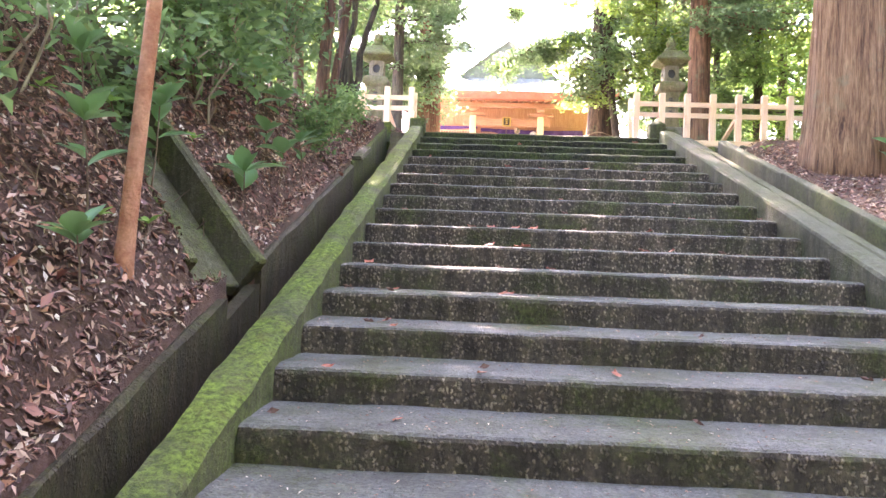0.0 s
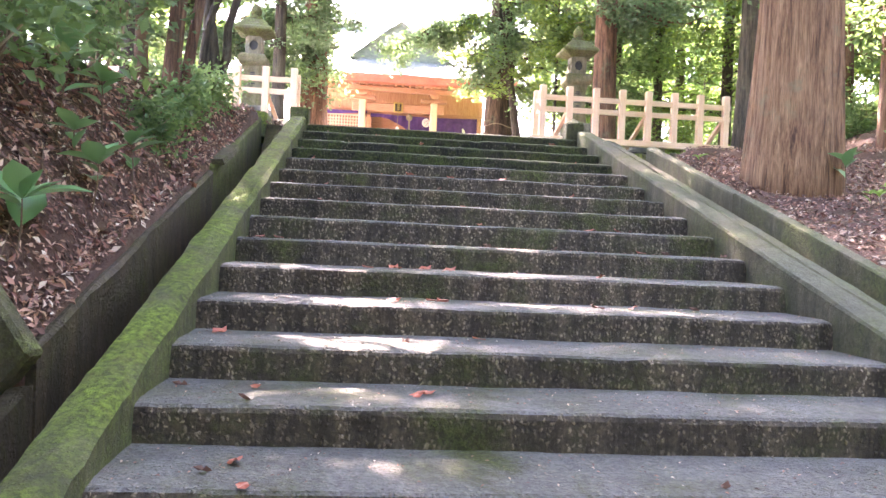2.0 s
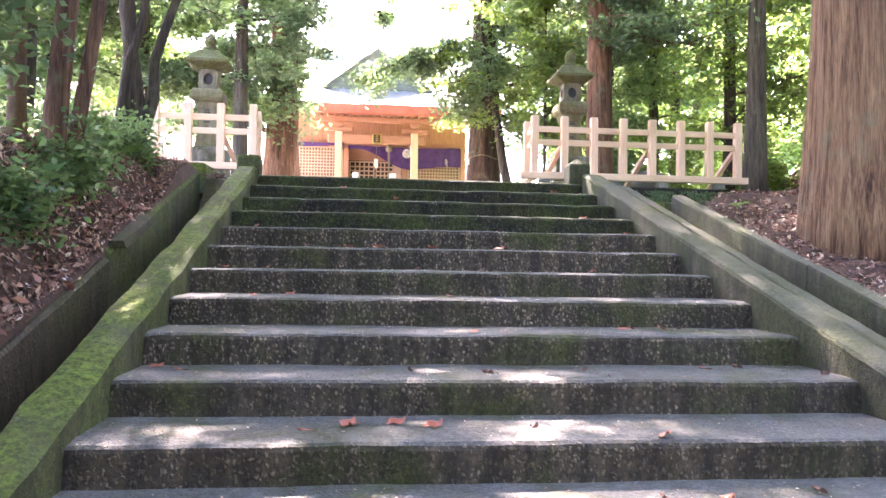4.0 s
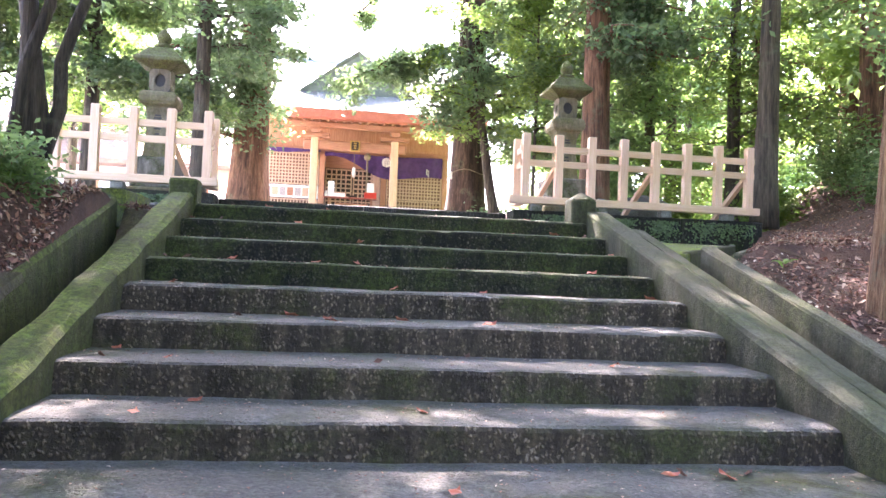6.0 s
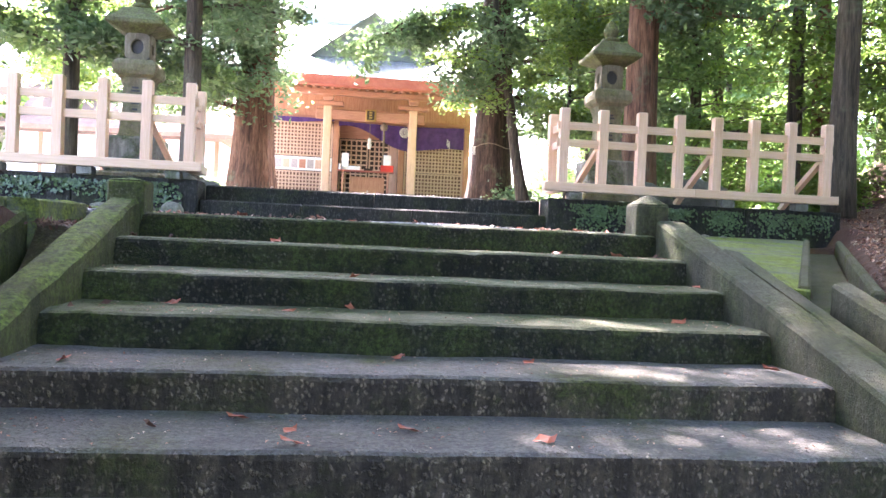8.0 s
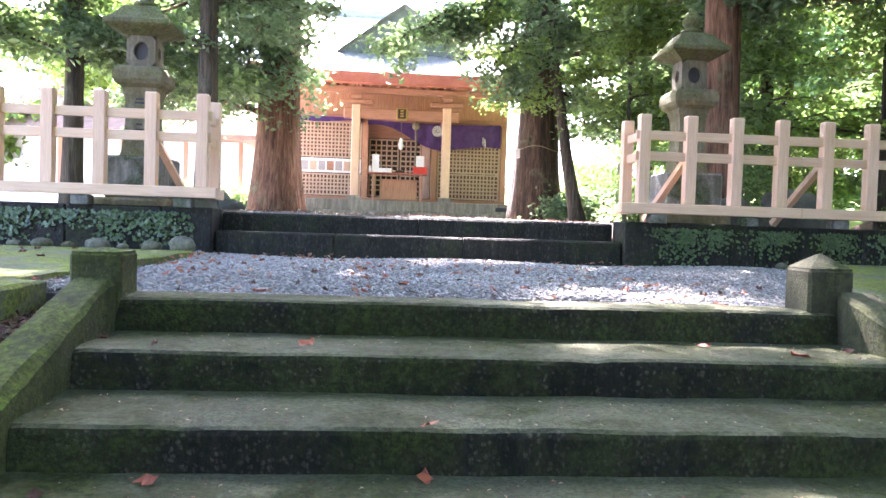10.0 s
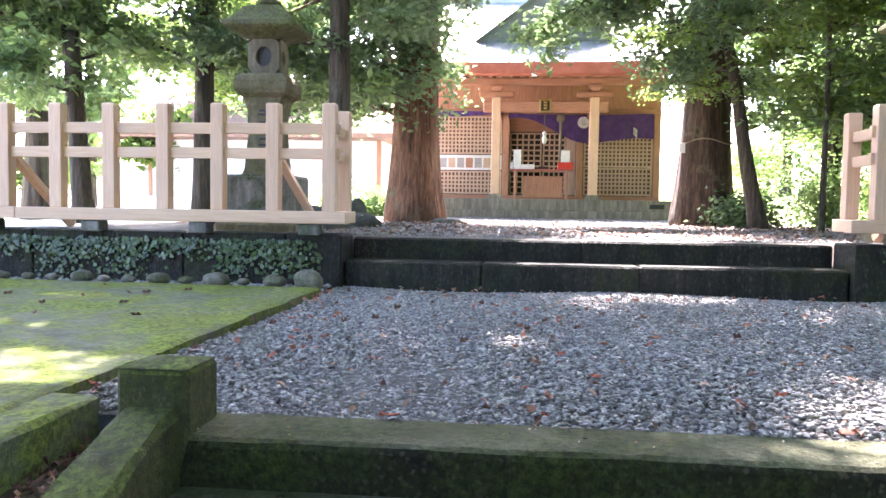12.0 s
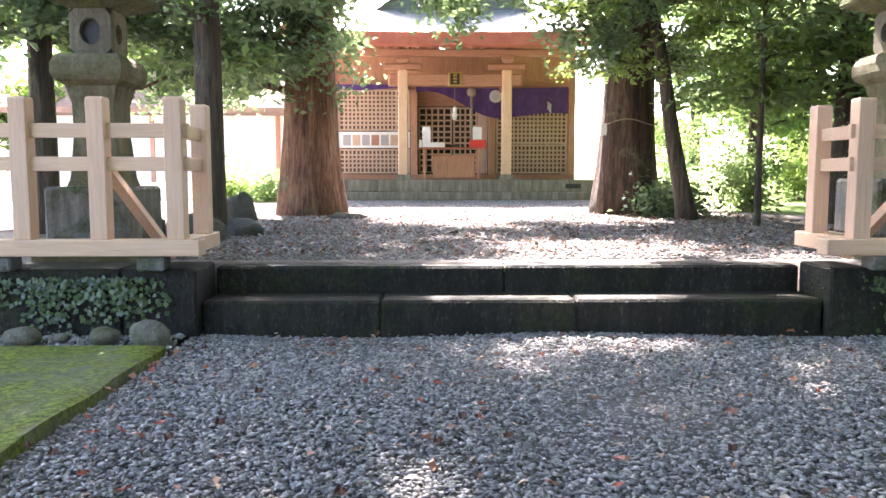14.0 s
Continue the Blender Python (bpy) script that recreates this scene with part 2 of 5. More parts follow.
FRESH = [(0.0, (0.06, 0.13, 0.015)), (0.5, (0.12, 0.21, 0.025)), (1.0, (0.24, 0.33, 0.05))]
M_LEAF = leaf_mat("broad_leaf", GREEN, 0.58)
M_LEAFD = leaf_mat("evergreen_leaf", DEEP, 0.52)
M_LEAFF = leaf_mat("sunlit_leaf", FRESH, 0.55)
M_IVY = leaf_mat("ivy_leaf", [(0.0, (0.02, 0.05, 0.012)), (0.6, (0.05, 0.10, 0.025)), (1.0, (0.10, 0.17, 0.05))], 0.2)
M_LITTER = leaf_mat("dead_leaf", [(0.0, (0.07, 0.026, 0.014)), (0.35, (0.22, 0.08, 0.045)), (0.65, (0.40, 0.185, 0.11)), (0.88, (0.56, 0.36, 0.24)), (1.0, (0.68, 0.56, 0.44))], 0.0, 0.6)
M_BANKLEAF = leaf_mat("curled_dead_leaf", [(0.0, (0.16, 0.045, 0.022)), (0.5, (0.30, 0.095, 0.045)), (0.85, (0.44, 0.20, 0.11)), (1.0, (0.56, 0.40, 0.28))], 0.0, 0.5)
M_CRUMB = leaf_mat("leaf_crumb", [(0.0, (0.045, 0.018, 0.010)), (0.6, (0.13, 0.055, 0.032)), (1.0, (0.27, 0.14, 0.085))], 0.0, 0.8)
M_REDLEAF = leaf_mat("fallen_red_leaf", [(0.0, (0.20, 0.04, 0.022)), (0.5, (0.36, 0.085, 0.045)), (1.0, (0.55, 0.13, 0.02))], 0.0, 0.55)
M_SOIL = plain("leaf_mould_soil", (0.05, 0.022, 0.013), (0.13, 0.062, 0.038), 5, 0.95, 0, 0.8, 0.04)
M_DIRT = plain("trodden_gravel_soil", (0.14, 0.115, 0.098), (0.28, 0.245, 0.215), 4, 0.95, 0, 0.8, 0.03)
STONES = [(0.0, (0.12, 0.115, 0.11)), (0.4, (0.25, 0.243, 0.235)), (0.75, (0.38, 0.37, 0.355)), (1.0, (0.56, 0.535, 0.505))]
M_GRAVEL = plain("crushed_grey_stone", (0.20, 0.20, 0.21), (0.38, 0.37, 0.36), 25, 0.75, 0, 0.5, 0.01, STONES)
M_GRAVELD = plain("earthy_gravel", (0.15, 0.14, 0.13), (0.28, 0.265, 0.25), 25, 0.8, 0, 0.5, 0.01, [(0.0, (0.09, 0.083, 0.077)), (0.5, (0.22, 0.207, 0.195)), (1.0, (0.42, 0.395, 0.37))])
M_GRAVBED = plain("gravel_bed", (0.09, 0.085, 0.08), (0.17, 0.165, 0.16), 20, 0.9, 0, 0.8, 0.03)
M_PEBBLE = concrete("river_cobble", (0.16, 0.155, 0.115), (0.36, 0.35, 0.27), (0.38, 0.37, 0.3), (0.11, 0.13, 0.04), 0.45, 0.65, 60, 0.8)
M_ROCK = plain("dark_boulder", (0.06, 0.06, 0.05), (0.17, 0.165, 0.13), 3, 0.85, 0, 0.8, 0.05)
M_LAWN = plain("sunlit_grass", (0.12, 0.20, 0.03), (0.22, 0.30, 0.06), 3, 0.9, 0, 0.6, 0.03)


# ---- mesh building ----
class Geo:
    """Vertices and faces gathered for one mesh."""

    def __init__(self):
        self.v, self.f = [], []

    def add(self, verts, faces, m=None):
        k = len(self.v)
        self.v += [tuple(m @ Vector(p)) for p in verts] if m else [tuple(p) for p in verts]
        self.f += [tuple(i + k for i in f) for f in faces]
        return self

    def box(self, x0, x1, y0, y1, z0, z1, bevel=0.006, m=None):
        """A block with chamfered edges."""
        bv = min(bevel, (x1 - x0) * 0.45, (y1 - y0) * 0.45, (z1 - z0) * 0.45)
        c, h = ((x0 + x1) / 2, (y0 + y1) / 2, (z0 + z1) / 2), ((x1 - x0) / 2, (y1 - y0) / 2, (z1 - z0) / 2)
        verts, index = [], {}
        for sx in (-1, 1):
            for sy in (-1, 1):
                for sz in (-1, 1):
                    for a in range(3):
                        p = [s * (hh - (0 if i == a else bv)) for i, (s, hh) in enumerate(zip((sx, sy, sz), h))]
                        index[sx, sy, sz, a] = len(verts)
                        verts.append(tuple(q + cc for q, cc in zip(p, c)))
        faces = []
        for a in range(3):
            b, d = (a + 1) % 3, (a + 2) % 3
            for s in (-1, 1):
                ring = []
                for sb, sd in ((-1, -1), (1, -1), (1, 1), (-1, 1)):
                    t = [0, 0, 0]
                    t[a], t[b], t[d] = s, sb, sd
                    ring.append(index[(*t, a)])
                faces.append(tuple(ring) if s > 0 else tuple(reversed(ring)))
            for sb in (-1, 1):
                for sd in (-1, 1):
                    lo, hi = [0, 0, 0], [0, 0, 0]
                    lo[a], lo[b], lo[d] = -1, sb, sd
                    hi[a], hi[b], hi[d] = 1, sb, sd
                    q = (index[(*lo, b)], index[(*hi, b)], index[(*hi, d)], index[(*lo, d)])
                    faces.append(q if sb * sd > 0 else tuple(reversed(q)))
        for sx in (-1, 1):
            for sy in (-1, 1):
                for sz in (-1, 1):
                    t = (index[sx, sy, sz, 0], index[sx, sy, sz, 1], index[sx, sy, sz, 2])
                    faces.append(t if sx * sy * sz > 0 else tuple(reversed(t)))
        return self.add(verts, faces, m)

    def tube(self, pts, radii, n=8, caps=True, wob=0.0, flute=0.0):
        """A tapered round limb along points."""
        pts = [Vector(p) for p in pts]
        rings = []
        for i, (p, r) in enumerate(zip(pts, radii)):
            d = (pts[min(i + 1, len(pts) - 1)] - pts[max(i - 1, 0)]).normalized()
            u = d.orthogonal().normalized() if abs(d.z) < 0.8 else Vector((1, 0, 0)).cross(d).normalized()
            w = d.cross(u).normalized()
            ring = []
            for k in range(n):
                a = 2 * math.pi * k / n
                q = r
                if wob:
                    q *= 1 + wob * noise.noise(Vector((math.cos(a) * 2.0 + p.x, math.sin(a) * 2.0 + p.y, p.z * 0.7)))
                if flute:
                    q *= 1 + flute * noise.noise(Vector((math.cos(a) * 5, math.sin(a) * 5, p.z * 0.25 + p.x)))
                ring.append(p + (u * math.cos(a) + w * math.sin(a)) * q)
            rings.append(ring)
        verts = [q for ring in rings for q in ring]
        faces = [(i * n + k, i * n + (k + 1) % n, (i + 1) * n + (k + 1) % n, (i + 1) * n + k) for i in range(len(pts) - 1) for k in range(n)]
        if caps:
            faces += [tuple(range(n - 1, -1, -1)), tuple((len(pts) - 1) * n + k for k in range(n))]
        return self.add(verts, faces)

    def lathe(self, profile, n=24, m=None, turn=0.0):
        """Rings of (radius, z) round the z axis; n=4 or 6 gives square or six-sided blocks."""
        verts = [(r * math.cos(2 * math.pi * (k + turn) / n), r * math.sin(2 * math.pi * (k + turn) / n), z) for r, z in profile for k in range(n)]
        faces = [(i * n + k, i * n + (k + 1) % n, (i + 1) * n + (k + 1) % n, (i + 1) * n + k) for i in range(len(profile) - 1) for k in range(n)]
        faces += [tuple(range(n - 1, -1, -1)), tuple((len(profile) - 1) * n + k for k in range(n))]
        return self.add(verts, faces, m)

    def data(self, name, material, smooth=False):
        me = bpy.data.meshes.new(name)
        me.from_pydata(self.v, [], self.f)
        me.materials.append(material)
        if smooth:
            me.polygons.foreach_set("use_smooth", [True] * len(me.polygons))
        me.update()
        return me


def part(name, geo, material, parent=None, label="", smooth=False, at=None):
    ob = new(name, geo.data(name, material, smooth) if isinstance(geo, Geo) else geo)
    if parent:
        ob.parent = parent
    if at:
        ob.location = at
    return tagged(ob, label)


def thing(name, at, label, category, group="", kind=""):
    ob = new(name)
    ob.location = at
    return tagged(ob, label, category, group, kind)


def quads(name, P, material):
    """A mesh of many separate four-cornered pieces: P has the shape (n, 4, 3)."""
    n = len(P)
    me = bpy.data.meshes.new(name)
    me.vertices.add(n * 4)
    me.vertices.foreach_set("co", np.ascontiguousarray(P, dtype=np.float32).ravel())
    me.loops.add(n * 6)
    base = (np.arange(n) * 4)[:, None]
    me.loops.foreach_set("vertex_index", (base + np.array([0, 1, 2, 0, 2, 3])).astype(np.int32).ravel())
    me.polygons.add(n * 2)
    me.polygons.foreach_set("loop_start", (np.arange(n * 2) * 3).astype(np.int32))
    me.polygons.foreach_set("loop_total", np.full(n * 2, 3, dtype=np.int32))
    me.materials.append(material)
    me.update(calc_edges=True)
    return me


def leaves_at(C, size, rng, up=0.5, aspect=0.5, fold=0.18):
    """Folded leaves round the points C: base, side, tip, side. up: how much they lie flat."""
    n = len(C)
    d = rng.normal(size=(n, 3))
    d[:, 2] = d[:, 2] * (1 - up) - 0.25 * up
    d /= np.linalg.norm(d, axis=1)[:, None] + 1e-9
    w = rng.normal(size=(n, 3)) * (1 - up) + np.array([0, 0, 1.0]) * up
    s = np.cross(d, w)
    s /= np.linalg.norm(s, axis=1)[:, None] + 1e-9
    k = np.cross(s, d)
    L = (size * rng.uniform(0.6, 1.35, n))[:, None]
    mid = C + d * L * 0.45
    return np.stack([C, mid + s * L * aspect * 0.5 + k * L * fold, C + d * L, mid - s * L * aspect * 0.5 + k * L * fold], axis=1)


# ---- plan ----
RISE, RUN = 0.16, 0.515
SL = RISE / RUN
STEP_L, STEP_R = -1.75, 1.73


def nosing(y):
    return SL * min(y, 0.0)


def smooth(a, b, v):
    t = max(0.0, min(1.0, (v - a) / (b - a)))
    return t * t * (3 - 2 * t)


DRAIN_A, DRAIN_B = (-2.28, -6.80, -1.92), (-4.05, -5.88, 0.02)


def ground_z(x, y):
    ax, ay, bx, by = DRAIN_A[0], DRAIN_A[1], DRAIN_B[0], DRAIN_B[1]
    along = ((x - ax) * (bx - ax) + (y - ay) * (by - ay)) / ((bx - ax) ** 2 + (by - ay) ** 2)
    across = abs((x - ax) * (by - ay) - (y - ay) * (bx - ax)) / math.hypot(bx - ax, by - ay)
    if across < 0.29 and -0.05 < along < 1.0:
        return DRAIN_A[2] + (DRAIN_B[2] - DRAIN_A[2]) * along - 0.55
    run = (y + 1.12) / 5.27
    if abs(x - 2.36 - 0.6243 * (y + 1.12)) < 0.20 and 0.02 < run < 0.99:
        return -0.265 + 0.355 * run - 0.35
    n = 0.05 * noise.noise(Vector((x * 0.9, y * 0.9, 0))) + 0.025 * noise.noise(Vector((x * 3.1, y * 3.1, 5)))
    if y > (5.0 if -2.42 < x < 2.12 else 4.62) and x < 6.0:
        return 0.44 + 0.004 * (y - 5) + n * 0.35 * smooth(4.7, 7, y)
    if (-2.23 if y < -0.56 else -2.50) < x < 2.30 and y < 0.25:
        return nosing(y) - 0.62
    if -2.36 < x < 2.2 and 0.2 < y < 5.2:
        return -0.12
    if x < 0:
        if -2.42 < x and y > 4.0:
            return -0.12
        u = -2.40 - x
        if y > -0.75:
            return -0.06 + 0.25 * smooth(6.5, 9, -x)
        plateau = 0.02 + 0.07 * y + 0.08 * max(0.0, u - 2.0)
        bank = nosing(y) + 0.16 * smooth(-2.2, -0.8, y) + 0.14 + 0.10 * smooth(0.0, 0.12, u) + 1.1 * max(0.0, u)
        k = smooth(-0.35, 0.35, bank - plateau)
        return bank * (1 - k) + plateau * k + n
    u = x - 2.34
    edge = 4.62
    low = -0.18 + 0.055 * (y - 0.48)
    base = (nosing(y) + 0.05 if y < -1.2 else low - 0.07) + 0.05 * max(0, u) * (1 if y < -1.2 else smooth(2.9, 4.5, x - 0.63 * y)) + (0.12 * smooth(3.2, 3.5, x - 0.63 * y) if y > -1.2 else 0.0)
    hill = (0.36 * max(0.0, x - 6.1 - 0.2 * max(0, y)) + 0.012 * max(0.0, x - 6) ** 2) * (1 - smooth(9, 17, y))
    hill = min(hill, 9.0)
    if x > 5.9:
        base = base + (max(0.44, base) - base) * smooth(2.6, 6.4, y)
    if y > edge and x <= 5.9:
        return max(0.44 + 0.004 * (y - 5), base) + hill * 0.8 + n
    return base + hill + n * (0.3 if 2.3 < x < 4.5 and y > -1 else 1.0)


def lines(fine0, fine1, step, far):
    inner = list(np.arange(fine0, fine1 + 1e-6, step))
    d, q, lo, hi = step, 1.22, [], []
    a, b = inner[0], inner[-1]
    while a > -far:
        d *= q
        a -= d
        b += d
        lo.append(a)
        hi.append(b)
    return lo[::-1] + inner + hi


def make_ground():
    xs = sorted(lines(-8, 9, 0.14, 160) + [-2.245, -2.222] + list(np.arange(-4.25, -2.3, 0.0353)))
    ys = sorted(lines(-15, 14, 0.16, 160) + list(np.arange(-7.15, -5.5, 0.0407)))
    verts = [(x, y, ground_z(x, y)) for y in ys for x in xs]
    nx = len(xs)
    faces, slot = [], []
    for j in range(len(ys) - 1):
        for i in range(nx - 1):
            faces.append((j * nx + i, j * nx + i + 1, (j + 1) * nx + i + 1, (j + 1) * nx + i))
            x, y = xs[i], ys[j]
            w = 1.2 * noise.noise(Vector((x * 0.5, y * 0.5, 3)))
            if y > 4.5 and x < 6 and y + w < 27 and x + w > -6 - 0.0 * y and x + w < 4.8 + max(0, 12 - y) * 0.6:
                s = 1
            elif y > 4.5 and x <= -6 + w * 0.0:
                s = 3
            elif y > 10 and x > 0:
                s = 2
            elif y > 26:
                s = 3
            else:
                s = 0
            slot.append(s)
    g = Geo()
    g.v, g.f = verts, faces
    me = g.data("ground", M_SOIL, True)
    for m in (M_DIRT, M_LAWN, M_SAND):
        me.materials.append(m)
    me.polygons.foreach_set("material_index", slot)
    return tagged(new("ground", me), "sloping forest floor of dark leaf mould and trodden earth", "ground", kind="structure")


M_SAND = plain("bright_sand", (0.55, 0.52, 0.46), (0.70, 0.67, 0.60), 3, 0.95, 0, 0.4, 0.02)
make_ground()


def rough_bar(name, material, section, y0, y1, step, z_of, parent=None, jitter=0.006, label=""):
    """A long cast bar: a cross-section of (x, z) drawn along y, with worn, uneven edges."""
    n = max(2, int((y1 - y0) / step))
    g, k = Geo(), len(section)
    for i in range(n + 1):
        y = y0 + (y1 - y0) * i / n
        for a, (x, z) in enumerate(section):
            d = Vector((x * 3 + a, y * 2.3, z * 3))
            f = Vector((x * 9 + a, y * 11, z * 9))
            g.v.append((x + jitter * (noise.noise(d) * 1.4 + noise.noise(f) * 0.6), y, z_of(y) + z + jitter * (noise.noise(d + Vector((9, 9, 9))) * 1.2 + noise.noise(f + Vector((3, 1, 7))) * 0.7)))
    for i in range(n):
        for a in range(k):
            b = (a + 1) % k
            g.f.append((i * k + a, i * k + b, (i + 1) * k + b, (i + 1) * k + a))
    g.f += [tuple(range(k - 1, -1, -1)), tuple(n * k + a for a in range(k))]
    return part(name, g, material, parent, label, smooth=False)


# stairs, one cast step each
stairs = thing("stairs", (0, 0, 0), "wide outdoor stair of worn exposed-aggregate concrete steps with moss", "stairs", kind="structure")


def make_step(j):
    y0, z0 = -RUN * j, -RISE * j
    deep = 0.27 if j == 0 else RUN + 0.06
    xa, xb = STEP_L + 0.012 * noise.noise(Vector((j * 3.3, 0, 0))), STEP_R + 0.02 * noise.noise(Vector((j * 2.1, 4, 0)))
    prof = [(0.006, -0.30), (0.004, -0.12), (0.0, -0.028), (0.007, -0.010), (0.024, 0.0), (0.12, 0.003), (deep * 0.6, 0.002), (deep, 0.004), (deep, -0.30)]
    n, k = 64, len(prof)
    g = Geo()
    for i in range(n + 1):
        x = xa + (xb - xa) * i / n
        end = 0.02 if i in (0, n) else 0.0
        chip = max(0.0, noise.noise(Vector((x * 7, j * 5.7, 2))) - 0.25) * 0.03
        for a, (y, z) in enumerate(prof):
            q = Vector((x * 2.2, j * 4.1 + a * 0.3, 0))
            dy = 0.008 * noise.noise(q) + 0.004 * noise.noise(q * 4)
            dz = 0.007 * noise.noise(q + Vector((0, 0, 8))) + 0.003 * noise.noise(q * 5)
            if a in (2, 3, 4):
                dy += chip + end
                dz -= chip * 0.7 + end * 0.4
            g.v.append((x, y0 + y + (dy if a < 6 else 0), z0 + z + dz))
    for i in range(n):
        for a in range(k - 1):
            g.f.append((i * k + a, (i + 1) * k + a, (i + 1) * k + a + 1, i * k + a + 1))
    g.f += [tuple(range(k)), tuple(n * k + a for a in range(k - 1, -1, -1))]
    part("step", g, M_STEPM if j < 4 else M_STEP, stairs)


for j in range(0, 32):
    make_step(j)

# sloping side curbs, gutters and their outer kerbs
curb_l = thing("stair_curb", (0, 0, 0), "sloping concrete side curb thick with green moss", "curb", kind="structure")
rough_bar("curb_beam", M_CURB, [(-1.945, -0.55), (-1.95, 0.055), (-1.93, 0.085), (-1.85, 0.092), (-1.785, 0.085), (-1.75, 0.06), (-1.745, -0.55)], -16, 0.02, 0.09, nosing, curb_l, 0.014)
curb_r = thing("stair_curb", (0, 0, 0), "pale concrete side curb with a long crack and moss film", "curb", kind="structure")
rough_bar("curb_beam", M_CURBR, [(1.73, -0.55), (1.73, 0.085), (1.745, 0.104), (1.82, 0.108), (1.90, 0.104), (1.922, 0.098), (1.925, -0.55)], -16, 0.02, 0.12, nosing, curb_r, 0.006)
rough_bar("curb_backing", M_CURBR, [(1.937, -0.55), (1.937, 0.09), (1.95, 0.10), (2.05, 0.088), (2.065, 0.073), (2.065, -0.55)], -16, -0.55, 0.12, nosing, curb_r, 0.008)
gut_l = thing("gutter", (0, 0, 0), "deep damp concrete gutter beside the mossy stair curb", "gutter", kind="structure")
rough_bar("gutter_wall", M_GUTTER, [(-2.30, -0.55), (-2.31, 0.06), (-2.29, 0.085), (-2.225, 0.095), (-2.20, 0.08), (-2.195, -0.55)], -16, -7.12, 0.14, nosing, gut_l, 0.016)
rough_bar("gutter_wall", M_GUTTER, [(-2.30, -0.55), (-2.31, 0.06), (-2.29, 0.085), (-2.225, 0.095), (-2.20, 0.08), (-2.195, -0.55)], -6.46, -3.2, 0.14, nosing, gut_l, 0.016)
rough_bar("gutter_wall", M_CURB, [(-2.36, -0.55), (-2.36, 0.10), (-2.34, 0.13), (-2.24, 0.13), (-2.215, 0.10), (-2.21, -0.55)], -3.17, -0.52, 0.14, nosing, gut_l, 0.012)
rough_bar("gutter_floor", M_GUTTER, [(-2.22, -0.56), (-2.21, -0.40), (-2.08, -0.43), (-1.93, -0.40), (-1.93, -0.56)], -16, 0.3, 0.2, nosing, gut_l, 0.012)
rough_bar("gutter_floor", M_GUTTER, [(-2.16, -0.35), (-2.16, -0.12), (-2.06, -0.10), (-1.955, -0.12), (-1.955, -0.35)], -1.12, 0.3, 0.1, lambda y: 0.9 * min(0.0, y + 0.5), gut_l, 0.02)
rough_bar("gutter_wall", M_GUTTER, [(-2.30, -0.60), (-2.30, -0.07), (-2.20, -0.06), (-2.195, -0.60)], -7.11, -6.47, 0.1, nosing, gut_l, 0.012)
rough_bar("gutter_cover", M_GUTTER, [(-2.37, 0.12), (-2.37, 0.165), (-2.15, 0.165), (-2.13, 0.12)], -3.1, -2.45, 0.14, nosing, gut_l, 0.01, "broken concrete cover slab")
gut_r = thing("gutter", (0, 0, 0), "shallow concrete gutter with a raised outer kerb", "gutter", kind="structure")
rough_bar("gutter_wall", M_CURBR, [(2.20, -0.5), (2.20, 0.165), (2.21, 0.18), (2.30, 0.185), (2.325, 0.165), (2.325, -0.5)], -16, -3.42, 0.16, nosing, gut_r, 0.006)
rough_bar("gutter_wall", M_CURBR, [(2.20, -0.5), (2.20, 0.155), (2.21, 0.17), (2.30, 0.175), (2.325, 0.155), (2.325, -0.5)], -3.405, -1.28, 0.16, nosing, gut_r, 0.006)
rough_bar("gutter_floor", M_CURBR, [(2.07, -0.5), (2.07, -0.02), (2.14, -0.04), (2.21, -0.02), (2.21, -0.5)], -16, -1.0, 0.2, nosing, gut_r, 0.008)


def newel(x, y, w, h, material, peak):
    t = thing("newel_post", (x, y, 0), "square mossy concrete post with a low pointed cap", "post", "posts at the stair head", "structure")
    g = Geo().box(-w / 2, w / 2, -w / 2, w / 2, -0.4, h, 0.014)
    part("shaft", g, material, t)
    c = Geo().lathe([(w * 0.66, h - 0.004), (w * 0.655, h + 0.003), (w * 0.10, h + peak), (w * 0.02, h + peak + 0.004)], 4, None, 0.5)
    part("cap", c, material, t)


newel(-1.845, 0.125, 0.235, 0.20, M_CURB, 0.02)
newel(1.71, 0.16, 0.235, 0.215, M_CURBR, 0.07)


# drain running down the bank into the gutter
def channel(name, a, b, half, wall, depth, material, label):
    a, b = Vector(a), Vector(b)
    d = (b - a).normalized()
    side = d.cross(Vector((0, 0, 1))).normalized()
    up = side.cross(d).normalized()
    m = Matrix((side, d, up)).transposed().to_4x4()
    m.translation = a
    L = (b - a).length
    t = thing(name, (0, 0, 0), label, "drain", kind="structure")
    for s in (-1, 1):
        x0, x1 = (half, half + wall) if s > 0 else (-half - wall, -half)
        part("channel_wall", Geo().box(x0, x1, 0, L, -depth - 0.12, 0.0, 0.018, m), material, t)
    part("channel_floor", Geo().box(-half + 0.003, half - 0.003, 0, L, -depth - 0.1, -depth, 0.01, m), material, t)


channel("bank_drain", DRAIN_A, DRAIN_B, 0.235, 0.085, 0.22, M_DRAIN, "mossy precast drain running down the leafy bank")
channel("side_drain", (2.36, -1.12, -0.265), (5.65, 4.15, 0.09), 0.15, 0.075, 0.18, M_CURBR, "pale concrete drain crossing the mossy slab corner")

